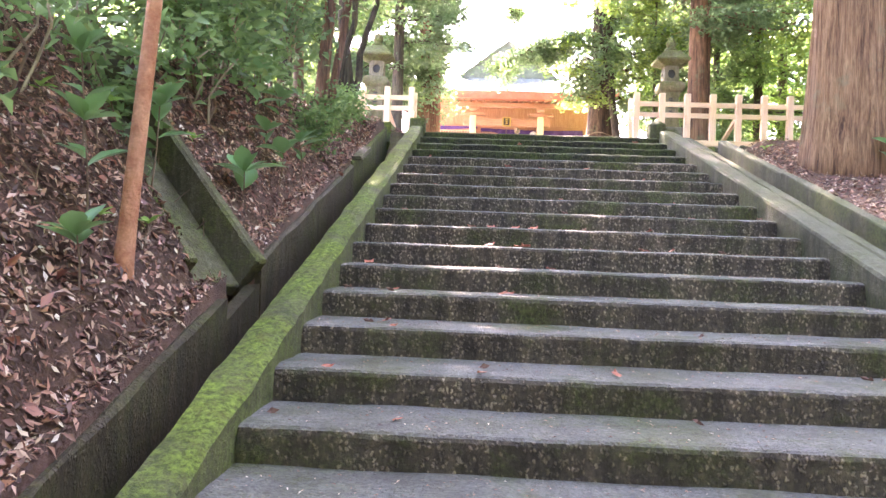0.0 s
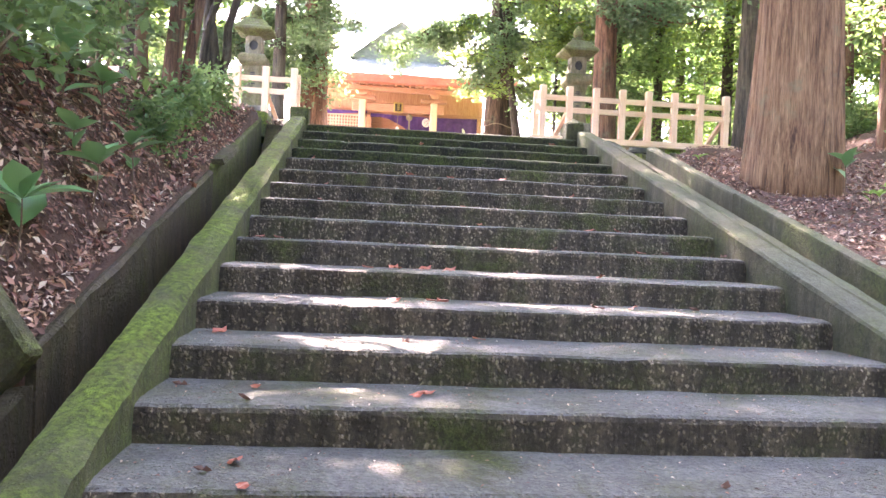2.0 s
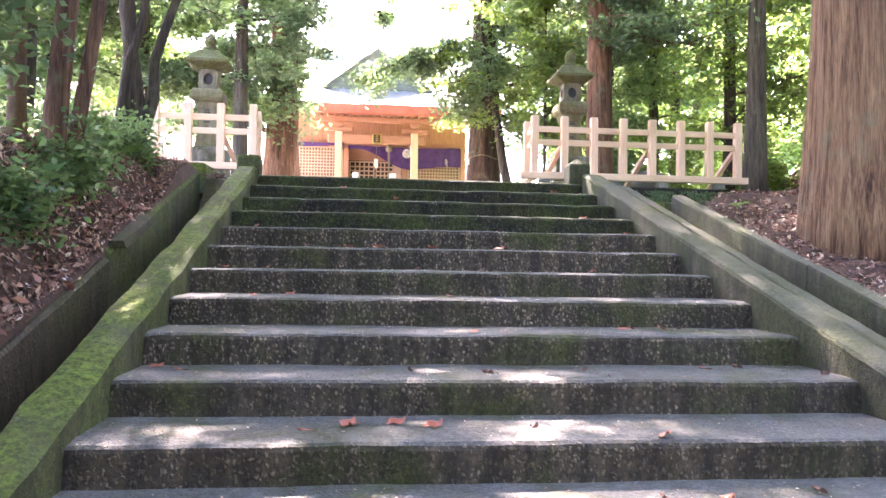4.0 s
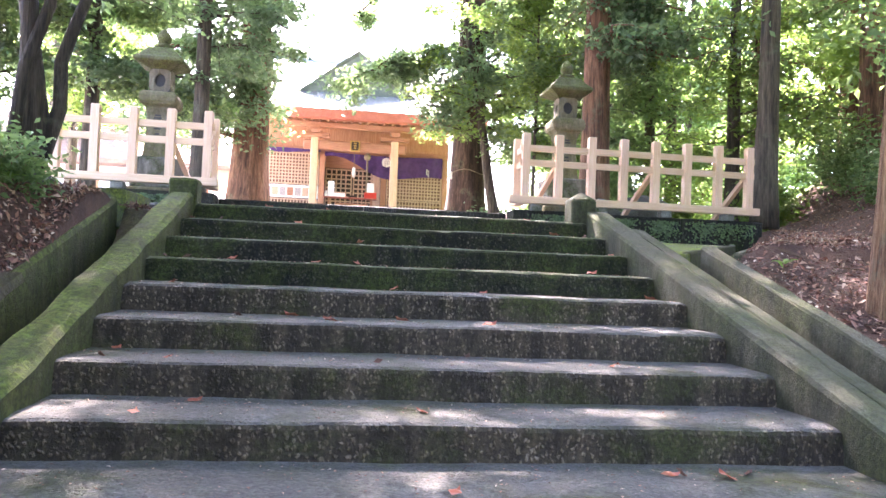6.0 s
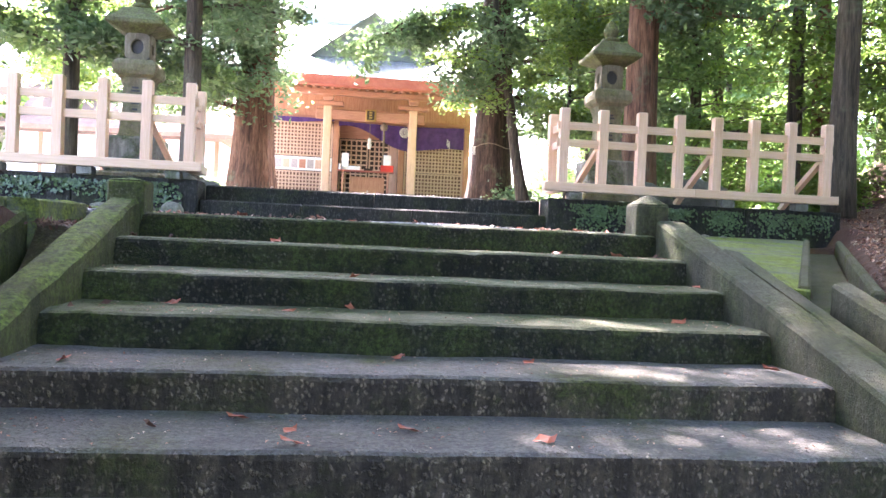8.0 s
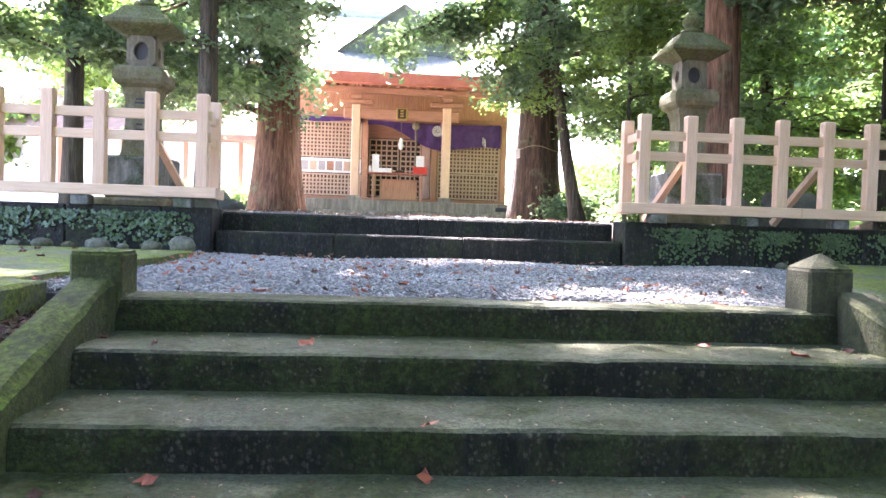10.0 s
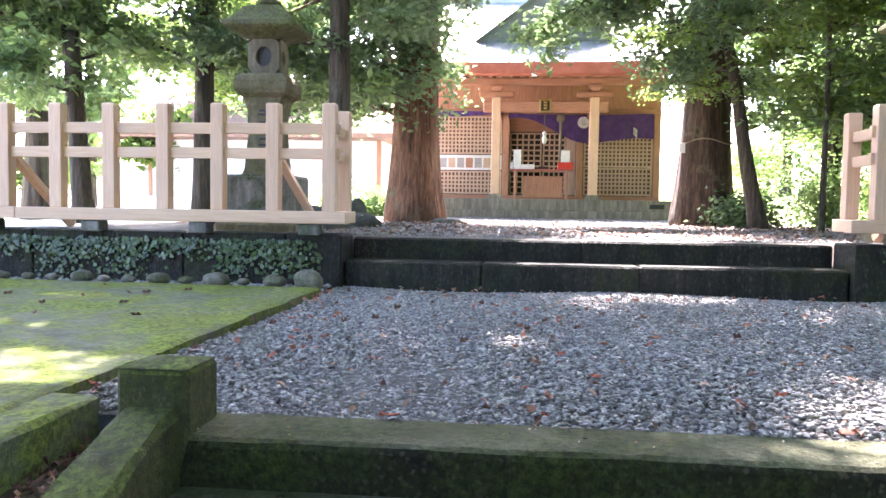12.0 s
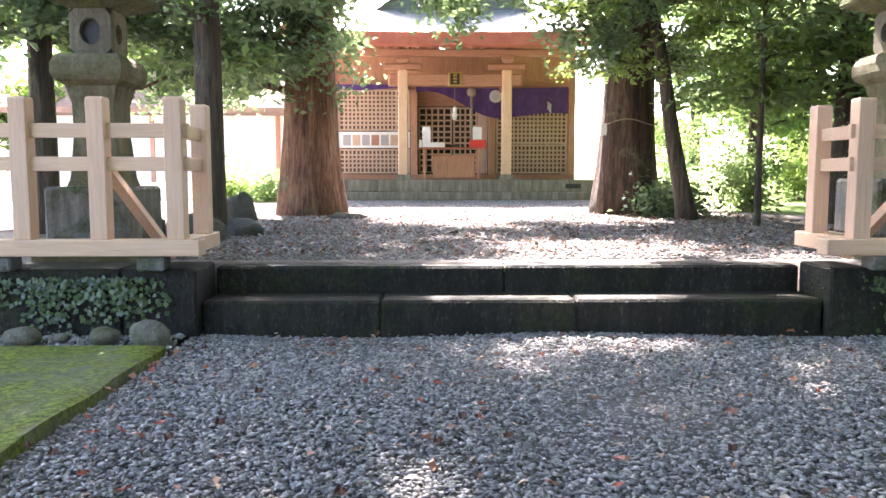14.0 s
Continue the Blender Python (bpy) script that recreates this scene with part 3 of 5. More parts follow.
# landing: moss slabs, gravel bed, terrace wall and its two steps
slab_l = rough_bar("moss_slab", M_SLAB, [(-9.0, -0.25), (-9.0, 0.045), (-6.0, 0.05), (-4.0, 0.045), (-2.40, 0.045), (-2.36, 0.035), (-2.35, -0.25)], -0.50, 3.95, 0.16, lambda y: 0.0, None, 0.012)
tagged(slab_l, "concrete slab grown over with bright green moss", "slab", kind="structure")
tagged(rough_bar("moss_slab", M_SLAB, [(-2.347, -0.25), (-2.347, 0.042), (-2.19, 0.042), (-2.17, 0.03), (-2.165, -0.25)], -0.50, 0.28, 0.11, lambda y: 0.0, None, 0.008), "narrow concrete slab edge beside the gutter head", "slab", kind="structure")
g = Geo()
outline = [(1.94, -0.55), (2.16, -1.15), (5.40, 4.10), (5.45, 4.44), (4.15, 4.44), (2.02, 0.5)]
g.v = [(x, y, -0.18 + 0.066 * (y - 0.48)) for x, y in outline] + [(x, y, -0.6) for x, y in outline]
g.f = [tuple(range(6))] + [(i, (i + 1) % 6, (i + 1) % 6 + 6, i + 6)[::-1] for i in range(6)]
tagged(part("moss_slab", g, M_SLAB), "concrete slab corner filmed with green moss", "slab", kind="structure")
g = Geo()
outline = [(-2.34, 0.265), (2.0, 0.265), (2.02, 0.5), (4.14, 4.43), (2.1, 4.43), (2.1, 4.60), (-2.34, 4.60)]
g.v = [(x, y, -0.02 + 0.012 * max(0.0, x - 2.1)) for x, y in outline] + [(x, y, -0.3) for x, y in outline]
g.f = [tuple(range(7))] + [(i, (i + 1) % 7, (i + 1) % 7 + 7, i + 7)[::-1] for i in range(7)]
tagged(part("gravel_bed", g, M_GRAVBED), "bed of dark grit under the loose grey gravel", "gravel", kind="structure")

wall_l = thing("terrace_wall", (0, 0, 0), "low black damp concrete terrace wall with ivy", "wall", kind="structure")
wall_r = thing("terrace_wall", (0, 0, 0), "low dark terrace wall hung with ivy", "wall", kind="structure")


def wall_run(parent, xs, y0, y1, z1):
    for a, b in zip(xs, xs[1:]):
        part("wall_block", Geo().box(a + 0.003, b - 0.003, y0 + 0.006 * noise.noise(Vector((a, 1, 1))), y1, -0.25, z1 + 0.012 * noise.noise(Vector((a, 7, 2))), 0.014), M_WALL, parent)


wall_run(wall_l, [-14, -11.5, -9.2, -7.1, -5.2, -3.75, -2.80, -2.29], 4.38, 4.85, 0.47)
wall_run(wall_r, [2.05, 2.52, 3.5, 4.7, 6.05], 4.38, 4.85, 0.47)
upper = thing("terrace_steps", (0, 0, 0), "two dark damp concrete steps up to the terrace", "stairs", kind="structure")
for y0, y1, z1, cuts in ((4.46, 4.88, 0.24, (-2.287, -1.05, 0.32, 2.047)), (4.83, 5.22, 0.438, (-2.287, -0.15, 2.047))):
    for a, b in zip(cuts, cuts[1:]):
        part("tread_block", Geo().box(a + 0.002, b - 0.002, y0, y1, -0.25 if z1 < 0.3 else 0.1, z1 + 0.006 * noise.noise(Vector((a, z1, 3))), 0.018), M_WALL, upper)


# ---- fences ----
def fence(x_from, step, count, corner, x_end, braced, side, label):
    """Cypress fence on a sill beam: square posts, two rails, raking braces behind, and a short return at the corner."""
    t = thing("wooden_fence", (0, 0, 0), label, "fence")
    y, w = 4.375, 0.058
    lo, hi = min(corner, x_end), max(corner, x_end)
    cut = [lo] + [lo + (hi - lo) * k / 2 for k in (1,)] + [hi]
    for a, b in zip(cut, cut[1:]):
        part("sill_beam", Geo().box(a + 0.001, b - 0.001, y - 0.075, y + 0.075, 0.565, 0.675, 0.006), M_FENCEX, t)
    posts = [x_from + step * k for k in range(count)]
    top = 1.62
    base = Geo().box(-w, w, -w, w, 0, top - 0.675 - 0.012, 0.005).lathe([(w * 1.40, top - 0.69), (w * 1.2, top - 0.675)], 4, None, 0.5)
    me = base.data("post", M_FENCE)
    for x in posts:
        part("post", me, M_FENCE, t, at=(x, y, 0.675))
    for z in (1.18, 1.40):
        part("rail", Geo().box(min(posts) - 0.09, max(posts) + 0.09, y - 0.022, y + 0.022, z - 0.048, z + 0.048, 0.004), M_FENCEX, t)
    xc = x_from
    part("post", me, M_FENCE, t, at=(xc, y + 0.56, 0.675))
    part("sill_beam", Geo().box(xc - 0.07, xc + 0.07, y + 0.077, y + 0.75, 0.565, 0.675, 0.006), M_FENCEX, t)
    for z in (1.18, 1.40):
        part("rail", Geo().box(xc - 0.022, xc + 0.022, y + 0.06, y + 0.50, z - 0.046, z + 0.046, 0.004), M_FENCEX, t)
    for k in braced:
        x = posts[k]
        q = Geo().tube([(x + 0.25 * side, y + 0.62, 0.5), (x + 0.02 * side, y + 0.06, 1.15)], [0.048, 0.048], 4)
        part("brace", q, M_FENCE, t)
    for k in range(0, count, 2):
        x = posts[k] + step * 0.35
        part("foot_block", Geo().box(x - 0.09, x + 0.09, y - 0.06, y + 0.10, 0.462, 0.563, 0.012), M_PLINTH, t, "pale stone packing block")
    return t


fence(-2.40, -0.507, 12, -2.24, -8.4, (1, 6, 11), 1, "new pale cypress fence with two rails on the terrace wall")
fence(2.21, 0.510, 8, 1.97, 5.95, (1, 4, 7), -1, "new pinkish cypress fence with raking braces on the terrace wall")


# ---- stone lanterns ----
def holed_face(g, w, z0, z1, r, depth, m, n=20):
    """A square face with a round hole and the hole's inner side."""
    zc, h = (z0 + z1) / 2, (z1 - z0) / 2
    sq, ci, ba = [], [], []
    for k in range(n):
        a = 2 * math.pi * k / n
        c, s = math.cos(a), math.sin(a)
        f = 1 / max(abs(c), abs(s))
        sq.append((c * f * w, 0, zc + s * f * h))
        ci.append((c * r, 0, zc + s * r))
        ba.append((c * r, depth, zc + s * r))
    g.add(sq + ci + ba, [(k, (k + 1) % n, n + (k + 1) % n, n + k) for k in range(n)] + [(n + k, n + (k + 1) % n, 2 * n + (k + 1) % n, 2 * n + k) for k in range(n)], m)


def stone_lantern(x, y, z, turn):
    t = thing("stone_lantern", (x, y, z), "tall square granite lantern with mossy roof and round light hole", "lantern", "pair of stone lanterns")
    t.rotation_euler, t.scale = (0, 0, radians(turn)), (0.82, 0.82, 1.0)
    R2 = math.sqrt(2)
    part("footing", Geo().box(-0.50, 0.50, -0.50, 0.50, -0.1, 0.14, 0.03), M_STONE, t)
    part("plinth", Geo().box(-0.40, 0.40, -0.40, 0.40, 0.142, 0.60, 0.025), M_PLINTH, t, "pale granite plinth block with a dark stain")
    part("shaft", Geo().lathe([(0.25 * R2, 0.602), (0.225 * R2, 0.66), (0.19 * R2, 1.0), (0.195 * R2, 1.24), (0.235 * R2, 1.368)], 4, None, 0.5), M_STONE, t)
    part("bowl", Geo().lathe([(0.24 * R2, 1.37), (0.30 * R2, 1.405), (0.325 * R2, 1.45), (0.325 * R2, 1.525), (0.30 * R2, 1.57), (0.26 * R2, 1.60)], 4, None, 0.5), M_STONE, t)
    g = Geo()
    for q in range(4):
        holed_face(g, 0.19, 1.602, 1.945, 0.098 if q % 2 == 0 else 0.075, 0.06, Matrix.Rotation(q * math.pi / 2, 4, "Z") @ Matrix.Translation((0, -0.19, 0)))
    part("light_box", g, M_LANTERN, t, "square stone light box with a round hole")
    # solid black core added in place of the shaded hollow
    part("light_box_core", Geo().box(-0.135, 0.135, -0.135, 0.135, 1.61, 1.94, 0.01), M_INKSHADE, t, "black block standing for the shade inside the light box")
    part("roof", Geo().lathe([(0.20 * R2, 1.947), (0.30 * R2, 1.985), (0.415 * R2, 2.03), (0.43 * R2, 2.048), (0.425 * R2, 2.085), (0.36 * R2, 2.125), (0.29 * R2, 2.19), (0.225 * R2, 2.26), (0.15 * R2, 2.285)], 4, None, 0.5), M_LROOF, t, "four-sided stone roof green with moss")
    part("finial", Geo().lathe([(0.14, 2.287), (0.165, 2.31), (0.15, 2.34), (0.085, 2.36), (0.12, 2.40), (0.135, 2.45), (0.105, 2.52), (0.04, 2.58), (0.01, 2.60)], 14), M_LROOF, t)
    for k, (w, zz) in enumerate(((0.10, 1.24), (0.13, 1.20), (0.09, 1.12), (0.12, 1.04), (0.08, 0.96), (0.11, 0.90))):
        part("inscription", Geo().box(-w / 2, w / 2, -0.203, -0.19 + 0.006, zz - 0.012, zz + 0.012, 0.001), M_INKSHADE, t, "worn dark cut mark")


stone_lantern(-3.28, 5.32, 0.42, 0)
stone_lantern(3.11, 5.44, 0.48, 0)

# ---- shrine ----
SX = -0.09
shrine = thing("shrine", (SX, 19.6, 0.5), "weathered wooden shrine hall with glaring metal roof and purple curtain", "shrine")
for z0, z1, y0, w, cuts in ((0.0, 0.21, -0.55, 4.2, 5), (0.213, 0.53, -0.40, 4.05, 4)):
    for k in range(cuts):
        a, b = -w + 2 * w * k / cuts, -w + 2 * w * (k + 1) / cuts
        part("foundation_block", Geo().box(a + 0.003, b - 0.003, y0, y0 + 0.4, z0, z1, 0.015), M_FOUND, shrine)
part("foundation_core", Geo().box(-4.0, 4.0, -0.001, 7.0, 0.0, 0.525, 0.01), M_FOUND, shrine)
part("vent_grille", Geo().box(2.9, 3.3, -0.41, -0.39, 0.30, 0.42, 0.004), M_INKSHADE, shrine)
for sx in (-1, 1):
    col = part("porch_column", Geo().box(sx * 1.37 - 0.13, sx * 1.37 + 0.13, -0.13, 0.13, 0.66, 3.40, 0.022), M_SHPALE, shrine, "pale square porch column")
    part("column_base", Geo().lathe([(0.30, 0.53), (0.30, 0.58), (0.25, 0.66), (0.20, 0.664)], 4, Matrix.Translation((sx * 1.37, 0, 0)), 0.5), M_FOUND, shrine)
    part("bracket_arm", Geo().box(sx * 1.37 - 0.5, sx * 1.37 + 0.5, -0.11, 0.11, 3.41, 3.56, 0.03), M_SHX, shrine)
    part("bracket_block", Geo().lathe([(0.16, 3.57), (0.24, 3.66), (0.24, 3.74)], 4, Matrix.Translation((sx * 1.37, 0, 0)), 0.5), M_SHX, shrine)
    for xx in (1.12, 3.40):
        part("wall_post", Geo().box(sx * xx - 0.1, sx * xx + 0.1, 1.60, 1.82, 0.53, 3.62, 0.012), M_SHW, shrine)
    part("tie_beam", Geo().box(sx * 1.37 - 0.08, sx * 1.37 + 0.08, 0.14, 1.58, 2.95, 3.15, 0.02), M_SHX, shrine)
part("rainbow_beam", Geo().box(-1.75, 1.75, -0.10, 0.10, 2.98, 3.30, 0.03), M_SHX, shrine)
part("purlin", Geo().box(-3.9, 3.9, -0.10, 0.10, 3.75, 3.93, 0.02), M_SHX, shrine)
part("wall_sill", Geo().box(-3.5, 3.5, 1.58, 1.84, 0.53, 0.68, 0.01), M_SHX, shrine)
part("wall_lintel", Geo().box(-3.5, 3.5, 1.585, 1.835, 3.10, 3.30, 0.01), M_SHX, shrine)
part("wall_head", Geo().box(-3.5, 3.5, 1.63, 1.79, 3.303, 4.5, 0.01), M_SHW, shrine, "planked wall above the lintel")
# near-black colour paints in the shade of the hall's interior
part("back_room", Geo().box(-3.45, 3.45, 3.4, 3.5, 0.53, 4.3, 0.01), M_WOODSHADE, shrine, "wall coloured dark for the shade deep inside the hall")
for sx in (-1, 1):
    part("side_wall", Geo().box(sx * 3.45 - 0.05, sx * 3.45 + 0.05, 1.84, 6.6, 0.53, 4.2, 0.01), M_SHW, shrine)
part("rear_wall", Geo().box(-3.5, 3.5, 6.6, 6.7, 0.53, 4.2, 0.01), M_SHW, shrine)


def lattice(x0, x1, z0, z1, y, pitch, bar, name="lattice_panel", backing=True):
    f = Geo()
    fw = 0.05
    f.box(x0, x1, y - 0.03, y + 0.03, z0, z0 + fw, 0.003).box(x0, x1, y - 0.03, y + 0.03, z1 - fw, z1, 0.003)
    f.box(x0, x0 + fw, y - 0.029, y + 0.029, z0 + fw, z1 - fw, 0.003).box(x1 - fw, x1, y - 0.029, y + 0.029, z0 + fw, z1 - fw, 0.003)
    p = part(name, f, M_LATT, shrine)
    bars = Geo()
    n = max(1, round((x1 - x0 - 2 * fw) / pitch))
    for k in range(1, n):
        x = x0 + fw + (x1 - x0 - 2 * fw) * k / n
        bars.box(x - bar / 2, x + bar / 2, y - 0.014, y, z0 + fw, z1 - fw, 0.001)
    n = max(1, round((z1 - z0 - 2 * fw) / pitch))
    for k in range(1, n):
        z = z0 + fw + (z1 - z0 - 2 * fw) * k / n
        bars.box(x0 + fw, x1 - fw, y + 0.001, y + 0.015, z - bar / 2, z + bar / 2, 0.001)
    part("lattice_grid", bars, M_LATT, p)
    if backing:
        part("backing_board", Geo().box(x0 + fw, x1 - fw, y + 0.035, y + 0.045, z0 + fw, z1 - fw, 0.001), M_BACK, p, "board coloured dark for the shade behind the lattice")
    return p


# dark colour stands for the shade behind the lattice bars
M_BACK = plain("shade_coloured_board", (0.10, 0.05, 0.03), (0.17, 0.09, 0.055), 4, 0.8)
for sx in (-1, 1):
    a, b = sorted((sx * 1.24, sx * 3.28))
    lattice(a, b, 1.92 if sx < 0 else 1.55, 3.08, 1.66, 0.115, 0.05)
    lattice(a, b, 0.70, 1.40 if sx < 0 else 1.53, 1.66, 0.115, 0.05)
strip = part("picture_board", Geo().box(-3.28, -1.24, 1.64, 1.67, 1.43, 1.89, 0.004), M_WHITE, shrine, "white board with a row of pictures")
for k in range(7):
    x = -3.15 + k * 0.27
    part("picture", Geo().box(x, x + 0.22, 1.63, 1.639, 1.50, 1.80, 0.002), (M_PIC, M_LATT, M_PIC, M_SHX)[k % 4], strip)
for x0, x1 in ((-1.0, -0.02), (0.02, 0.72)):
    lattice(x0, x1, 0.72, 2.62, 2.1, 0.165, 0.05, "door_lattice", False)
part("door_plank", Geo().box(0.73, 1.02, 2.02, 2.08, 0.70, 3.05, 0.006), M_LATT, shrine)
part("transom", Geo().box(-1.02, 1.02, 2.05, 2.12, 2.65, 3.09, 0.006), M_SHX, shrine)

# roof: curved eaves, rafters, front slope, ridge and front gable
def roof_z(u, v):
    """Height of the roof over the shrine floor: u across (-1..1), v from eave to ridge (0..1)."""
    return 4.12 + 0.16 * abs(u) ** 3 + 2.9 * (0.95 * v + 0.05 * v * v)


g = Geo()
nu, nv = 28, 10
for side in (0, 1):
    k0 = len(g.v)
    for a in range(nu + 1):
        u = -1 + 2 * a / nu
        for b in range(nv + 1):
            v = b / nv
            half = 4.35 - 0.55 * v
            y = -1.45 + 5.0 * v if side == 0 else 8.6 - 5.05 * v
            g.v.append((u * half, y, roof_z(u, v)))
    for a in range(nu):
        for b in range(nv):
            i = k0 + a * (nv + 1) + b
            q = (i, i + nv + 1, i + nv + 2, i + 1)
            g.f.append(q if side == 0 else q[::-1])
roof = part("roof", g, M_ROOF, shrine, "sunlit pale metal roof with upturned eaves", smooth=True)
for k in range(22):
    u = -1 + 2 * (k + 0.5) / 22
    pts = [(u * (4.35 - 0.55 * v), -1.45 + 5.0 * v, roof_z(u, v) + 0.012) for v in (0, 0.25, 0.5, 0.75, 1.0)]
    part("standing_seam", Geo().tube(pts, [0.018] * 5, 5), M_ROOF, roof)
g = Geo()
for a in range(nu + 1):
    u = -1 + 2 * a / nu
    for y, dz in ((-1.46, 0.0), (-1.44, -0.30), (-1.30, -0.34), (-1.28, -0.03)):
        g.v.append((u * 4.36, y, roof_z(u, 0) + dz))
for a in range(nu):
    for b in range(4):
        i, j2 = a * 4 + b, a * 4 + (b + 1) % 4
        g.f.append((i, j2, j2 + 4, i + 4))
part("eave_board", g, M_REDW, roof, "faded red eave board")
g = Geo()
for a in range(nu + 1):
    u = -1 + 2 * a / nu
    g.v += [(u * 4.2, -1.29, roof_z(u, 0) - 0.24), (u * 3.9, 3.3, roof_z(u, 0) + 0.45)]
g.f = [(2 * a, 2 * a + 2, 2 * a + 3, 2 * a + 1)[::-1] for a in range(nu)]
part("soffit", g, M_SHX, roof, "warm boarded soffit under the eave")
for k in range(30):
    x = -3.95 + 7.9 * k / 29
    u = x / 4.2
    part("rafter", Geo().box(x - 0.035, x + 0.035, -1.27, 1.6, -0.05, 0.05, 0.004, Matrix.Translation((0, 0, roof_z(u, 0) - 0.315)) @ Matrix.Rotation(0.145, 4, "X") @ Matrix.Translation((0, 0.0, 0.19))), M_SHW, roof)
part("ridge", Geo().box(-3.9, 3.9, 3.35, 3.75, 6.9, 7.2, 0.05), M_ROOF, roof)
g = Geo()
g.v = [(-2.0, 0.1, 5.0), (0, 0.1, 6.35), (2.0, 0.1, 5.0), (-2.0, 1.0, 5.2), (0, 3.4, 6.45), (2.0, 1.0, 5.2), (-2.15, -0.02, 4.90), (0, -0.02, 6.5), (2.15, -0.02, 4.90), (-2.15, 1.2, 5.1), (0, 3.5, 6.6), (2.15, 1.2, 5.1)]
g.f = [(0, 2, 1), (6, 7, 10, 9), (7, 8, 11, 10), (6, 0, 1, 7), (7, 1, 2, 8)]
part("front_gable", g, M_GABLE, roof, "green copper front gable")

# curtain, rope with its knob, plaque, table
g = Geo()
for a in range(41):
    s = a / 40
    x = -1.05 + s * 4.3
    drop = 0.16 + 0.62 * smooth(0.05, 0.55, s) - 0.06 * math.sin(s * 9)
    for b in range(5):
        w = b / 4
        g.v.append((x, 1.40 + 0.03 * math.sin(s * 60 + w), 3.14 - 0.05 * math.sin(s * 3.1) - drop * w))
for a in range(40):
    for b in range(4):
        i = a * 5 + b
        g.f.append((i, i + 1, i + 6, i + 5))
curtain = part("curtain", g, M_PURPLE, shrine, "draped purple ceremonial curtain", smooth=True)
g = Geo()
for a in range(13):
    s = a / 12
    for b in range(3):
        g.v.append((-3.3 + s * 2.1, 1.42 + 0.02 * math.sin(s * 30), 3.20 - (0.13 + 0.04 * math.sin(s * 5)) * b / 2))
g.f = [(a * 3 + b, a * 3 + b + 1, a * 3 + b + 4, a * 3 + b + 3) for a in range(12) for b in range(2)]
part("curtain", g, M_PURPLE, shrine, "gathered strip of purple curtain", smooth=True)


def crest(x, z, r):
    g = Geo()
    for k in range(16):
        a = 2 * math.pi * k / 16
        pts = [(x + math.cos(a + d) * q * r, 1.345, z + math.sin(a + d) * q * r) for d, q in ((-0.13, 0.28), (0.13, 0.28), (0.16, 0.85), (0.0, 1.0), (-0.16, 0.85))]
        g.add(pts + [(p[0], p[1] + 0.006, p[2]) for p in pts], [(4, 3, 2, 1, 0)] + [(i, (i + 1) % 5, (i + 1) % 5 + 5, i + 5) for i in range(5)])
    g.add([(x + math.cos(2 * math.pi * k / 16) * r * 0.2, 1.345, z + math.sin(2 * math.pi * k / 16) * r * 0.2) for k in range(16)], [tuple(range(15, -1, -1))])
    part("crest", g, M_WHITE, curtain, "white sixteen-petal flower crest")


crest(1.19, 2.86, 0.19)
for k in range(3):
    part("curtain_mark", Geo().box(2.66 + k * 0.04, 2.68 + k * 0.04, 1.34, 1.35, 2.5 - k * 0.05, 2.72 - k * 0.03, 0.001), M_WHITE, curtain)
rope = part("bell_rope", Geo().tube([(0.45, 0.2, 3.1), (0.46, 0.22, 2.2), (0.44, 0.2, 1.35)], [0.035, 0.035, 0.04], 8), M_ROPE, shrine)
# wooden knob at the head of the rope
part("rope_knob", Geo().lathe([(0.02, 2.98), (0.10, 2.93), (0.125, 2.84), (0.10, 2.76), (0.04, 2.73)], 14, Matrix.Translation((0.45, 0.2, 0))), M_ROPE, rope)
rope = part("hanging_cord", Geo().tube([(0.0, 0.1, 3.0), (0.0, 0.1, 2.45)], [0.012, 0.012], 6), M_ROPE, shrine)
part("hanging_charm", Geo().lathe([(0.02, 2.46), (0.06, 2.42), (0.05, 2.30), (0.08, 2.26), (0.05, 2.12), (0.01, 2.10)], 8, Matrix.Translation((0.0, 0.1, 0))), M_WHITE, rope)
plaque = part("name_plaque", Geo().box(-0.17, 0.17, -0.16, -0.12, 2.96, 3.34, 0.015), M_GOLD, shrine, "small framed wooden name plaque")
part("plaque_face", Geo().box(-0.12, 0.12, -0.168, -0.161, 3.01, 3.29, 0.003), M_WOODSHADE, plaque)
for z in (3.08, 3.16, 3.24):
    part("plaque_mark", Geo().box(-0.05, 0.05, -0.174, -0.169, z - 0.025, z + 0.025, 0.002), M_GOLD, plaque)

table = thing("offering_table", (-0.18, 19.45, 1.03), "narrow wooden offering table standing before the shrine doors", "table")
part("tabletop", Geo().box(-0.90, 0.90, -0.2, 0.2, 0.80, 0.84, 0.006), M_REDW, table)
for sx in (-0.72, 0.72):
    for sy in (-0.14, 0.14):
        part("leg", Geo().box(sx - 0.035, sx + 0.035, sy - 0.035, sy + 0.035, 0.0, 0.80, 0.004), M_SHX, table)
part("front_slats", Geo().box(-0.50, 0.62, 0.12, 0.145, 0.06, 0.66, 0.004), M_SHW, table)


def small_box(name, x, y, z, w, d, h, material, label, category):
    tagged(part(name, Geo().box(-w / 2, w / 2, -d / 2, d / 2, 0, h, 0.008), material, at=(x, y, z)), label, category)


TZ = 1.871
small_box("donation_box", 0.50, 19.45, TZ, 0.42, 0.26, 0.20, M_RED, "bright red lacquered box on the offering table", "box")
small_box("notice_card", 0.50, 19.47, TZ + 0.201, 0.24, 0.03, 0.34, M_WHITE, "white notice card standing on the red box", "sign")
small_box("notice_card", -0.84, 19.50, TZ, 0.22, 0.03, 0.55, M_WHITE, "white paper notice standing on the offering table", "sign")
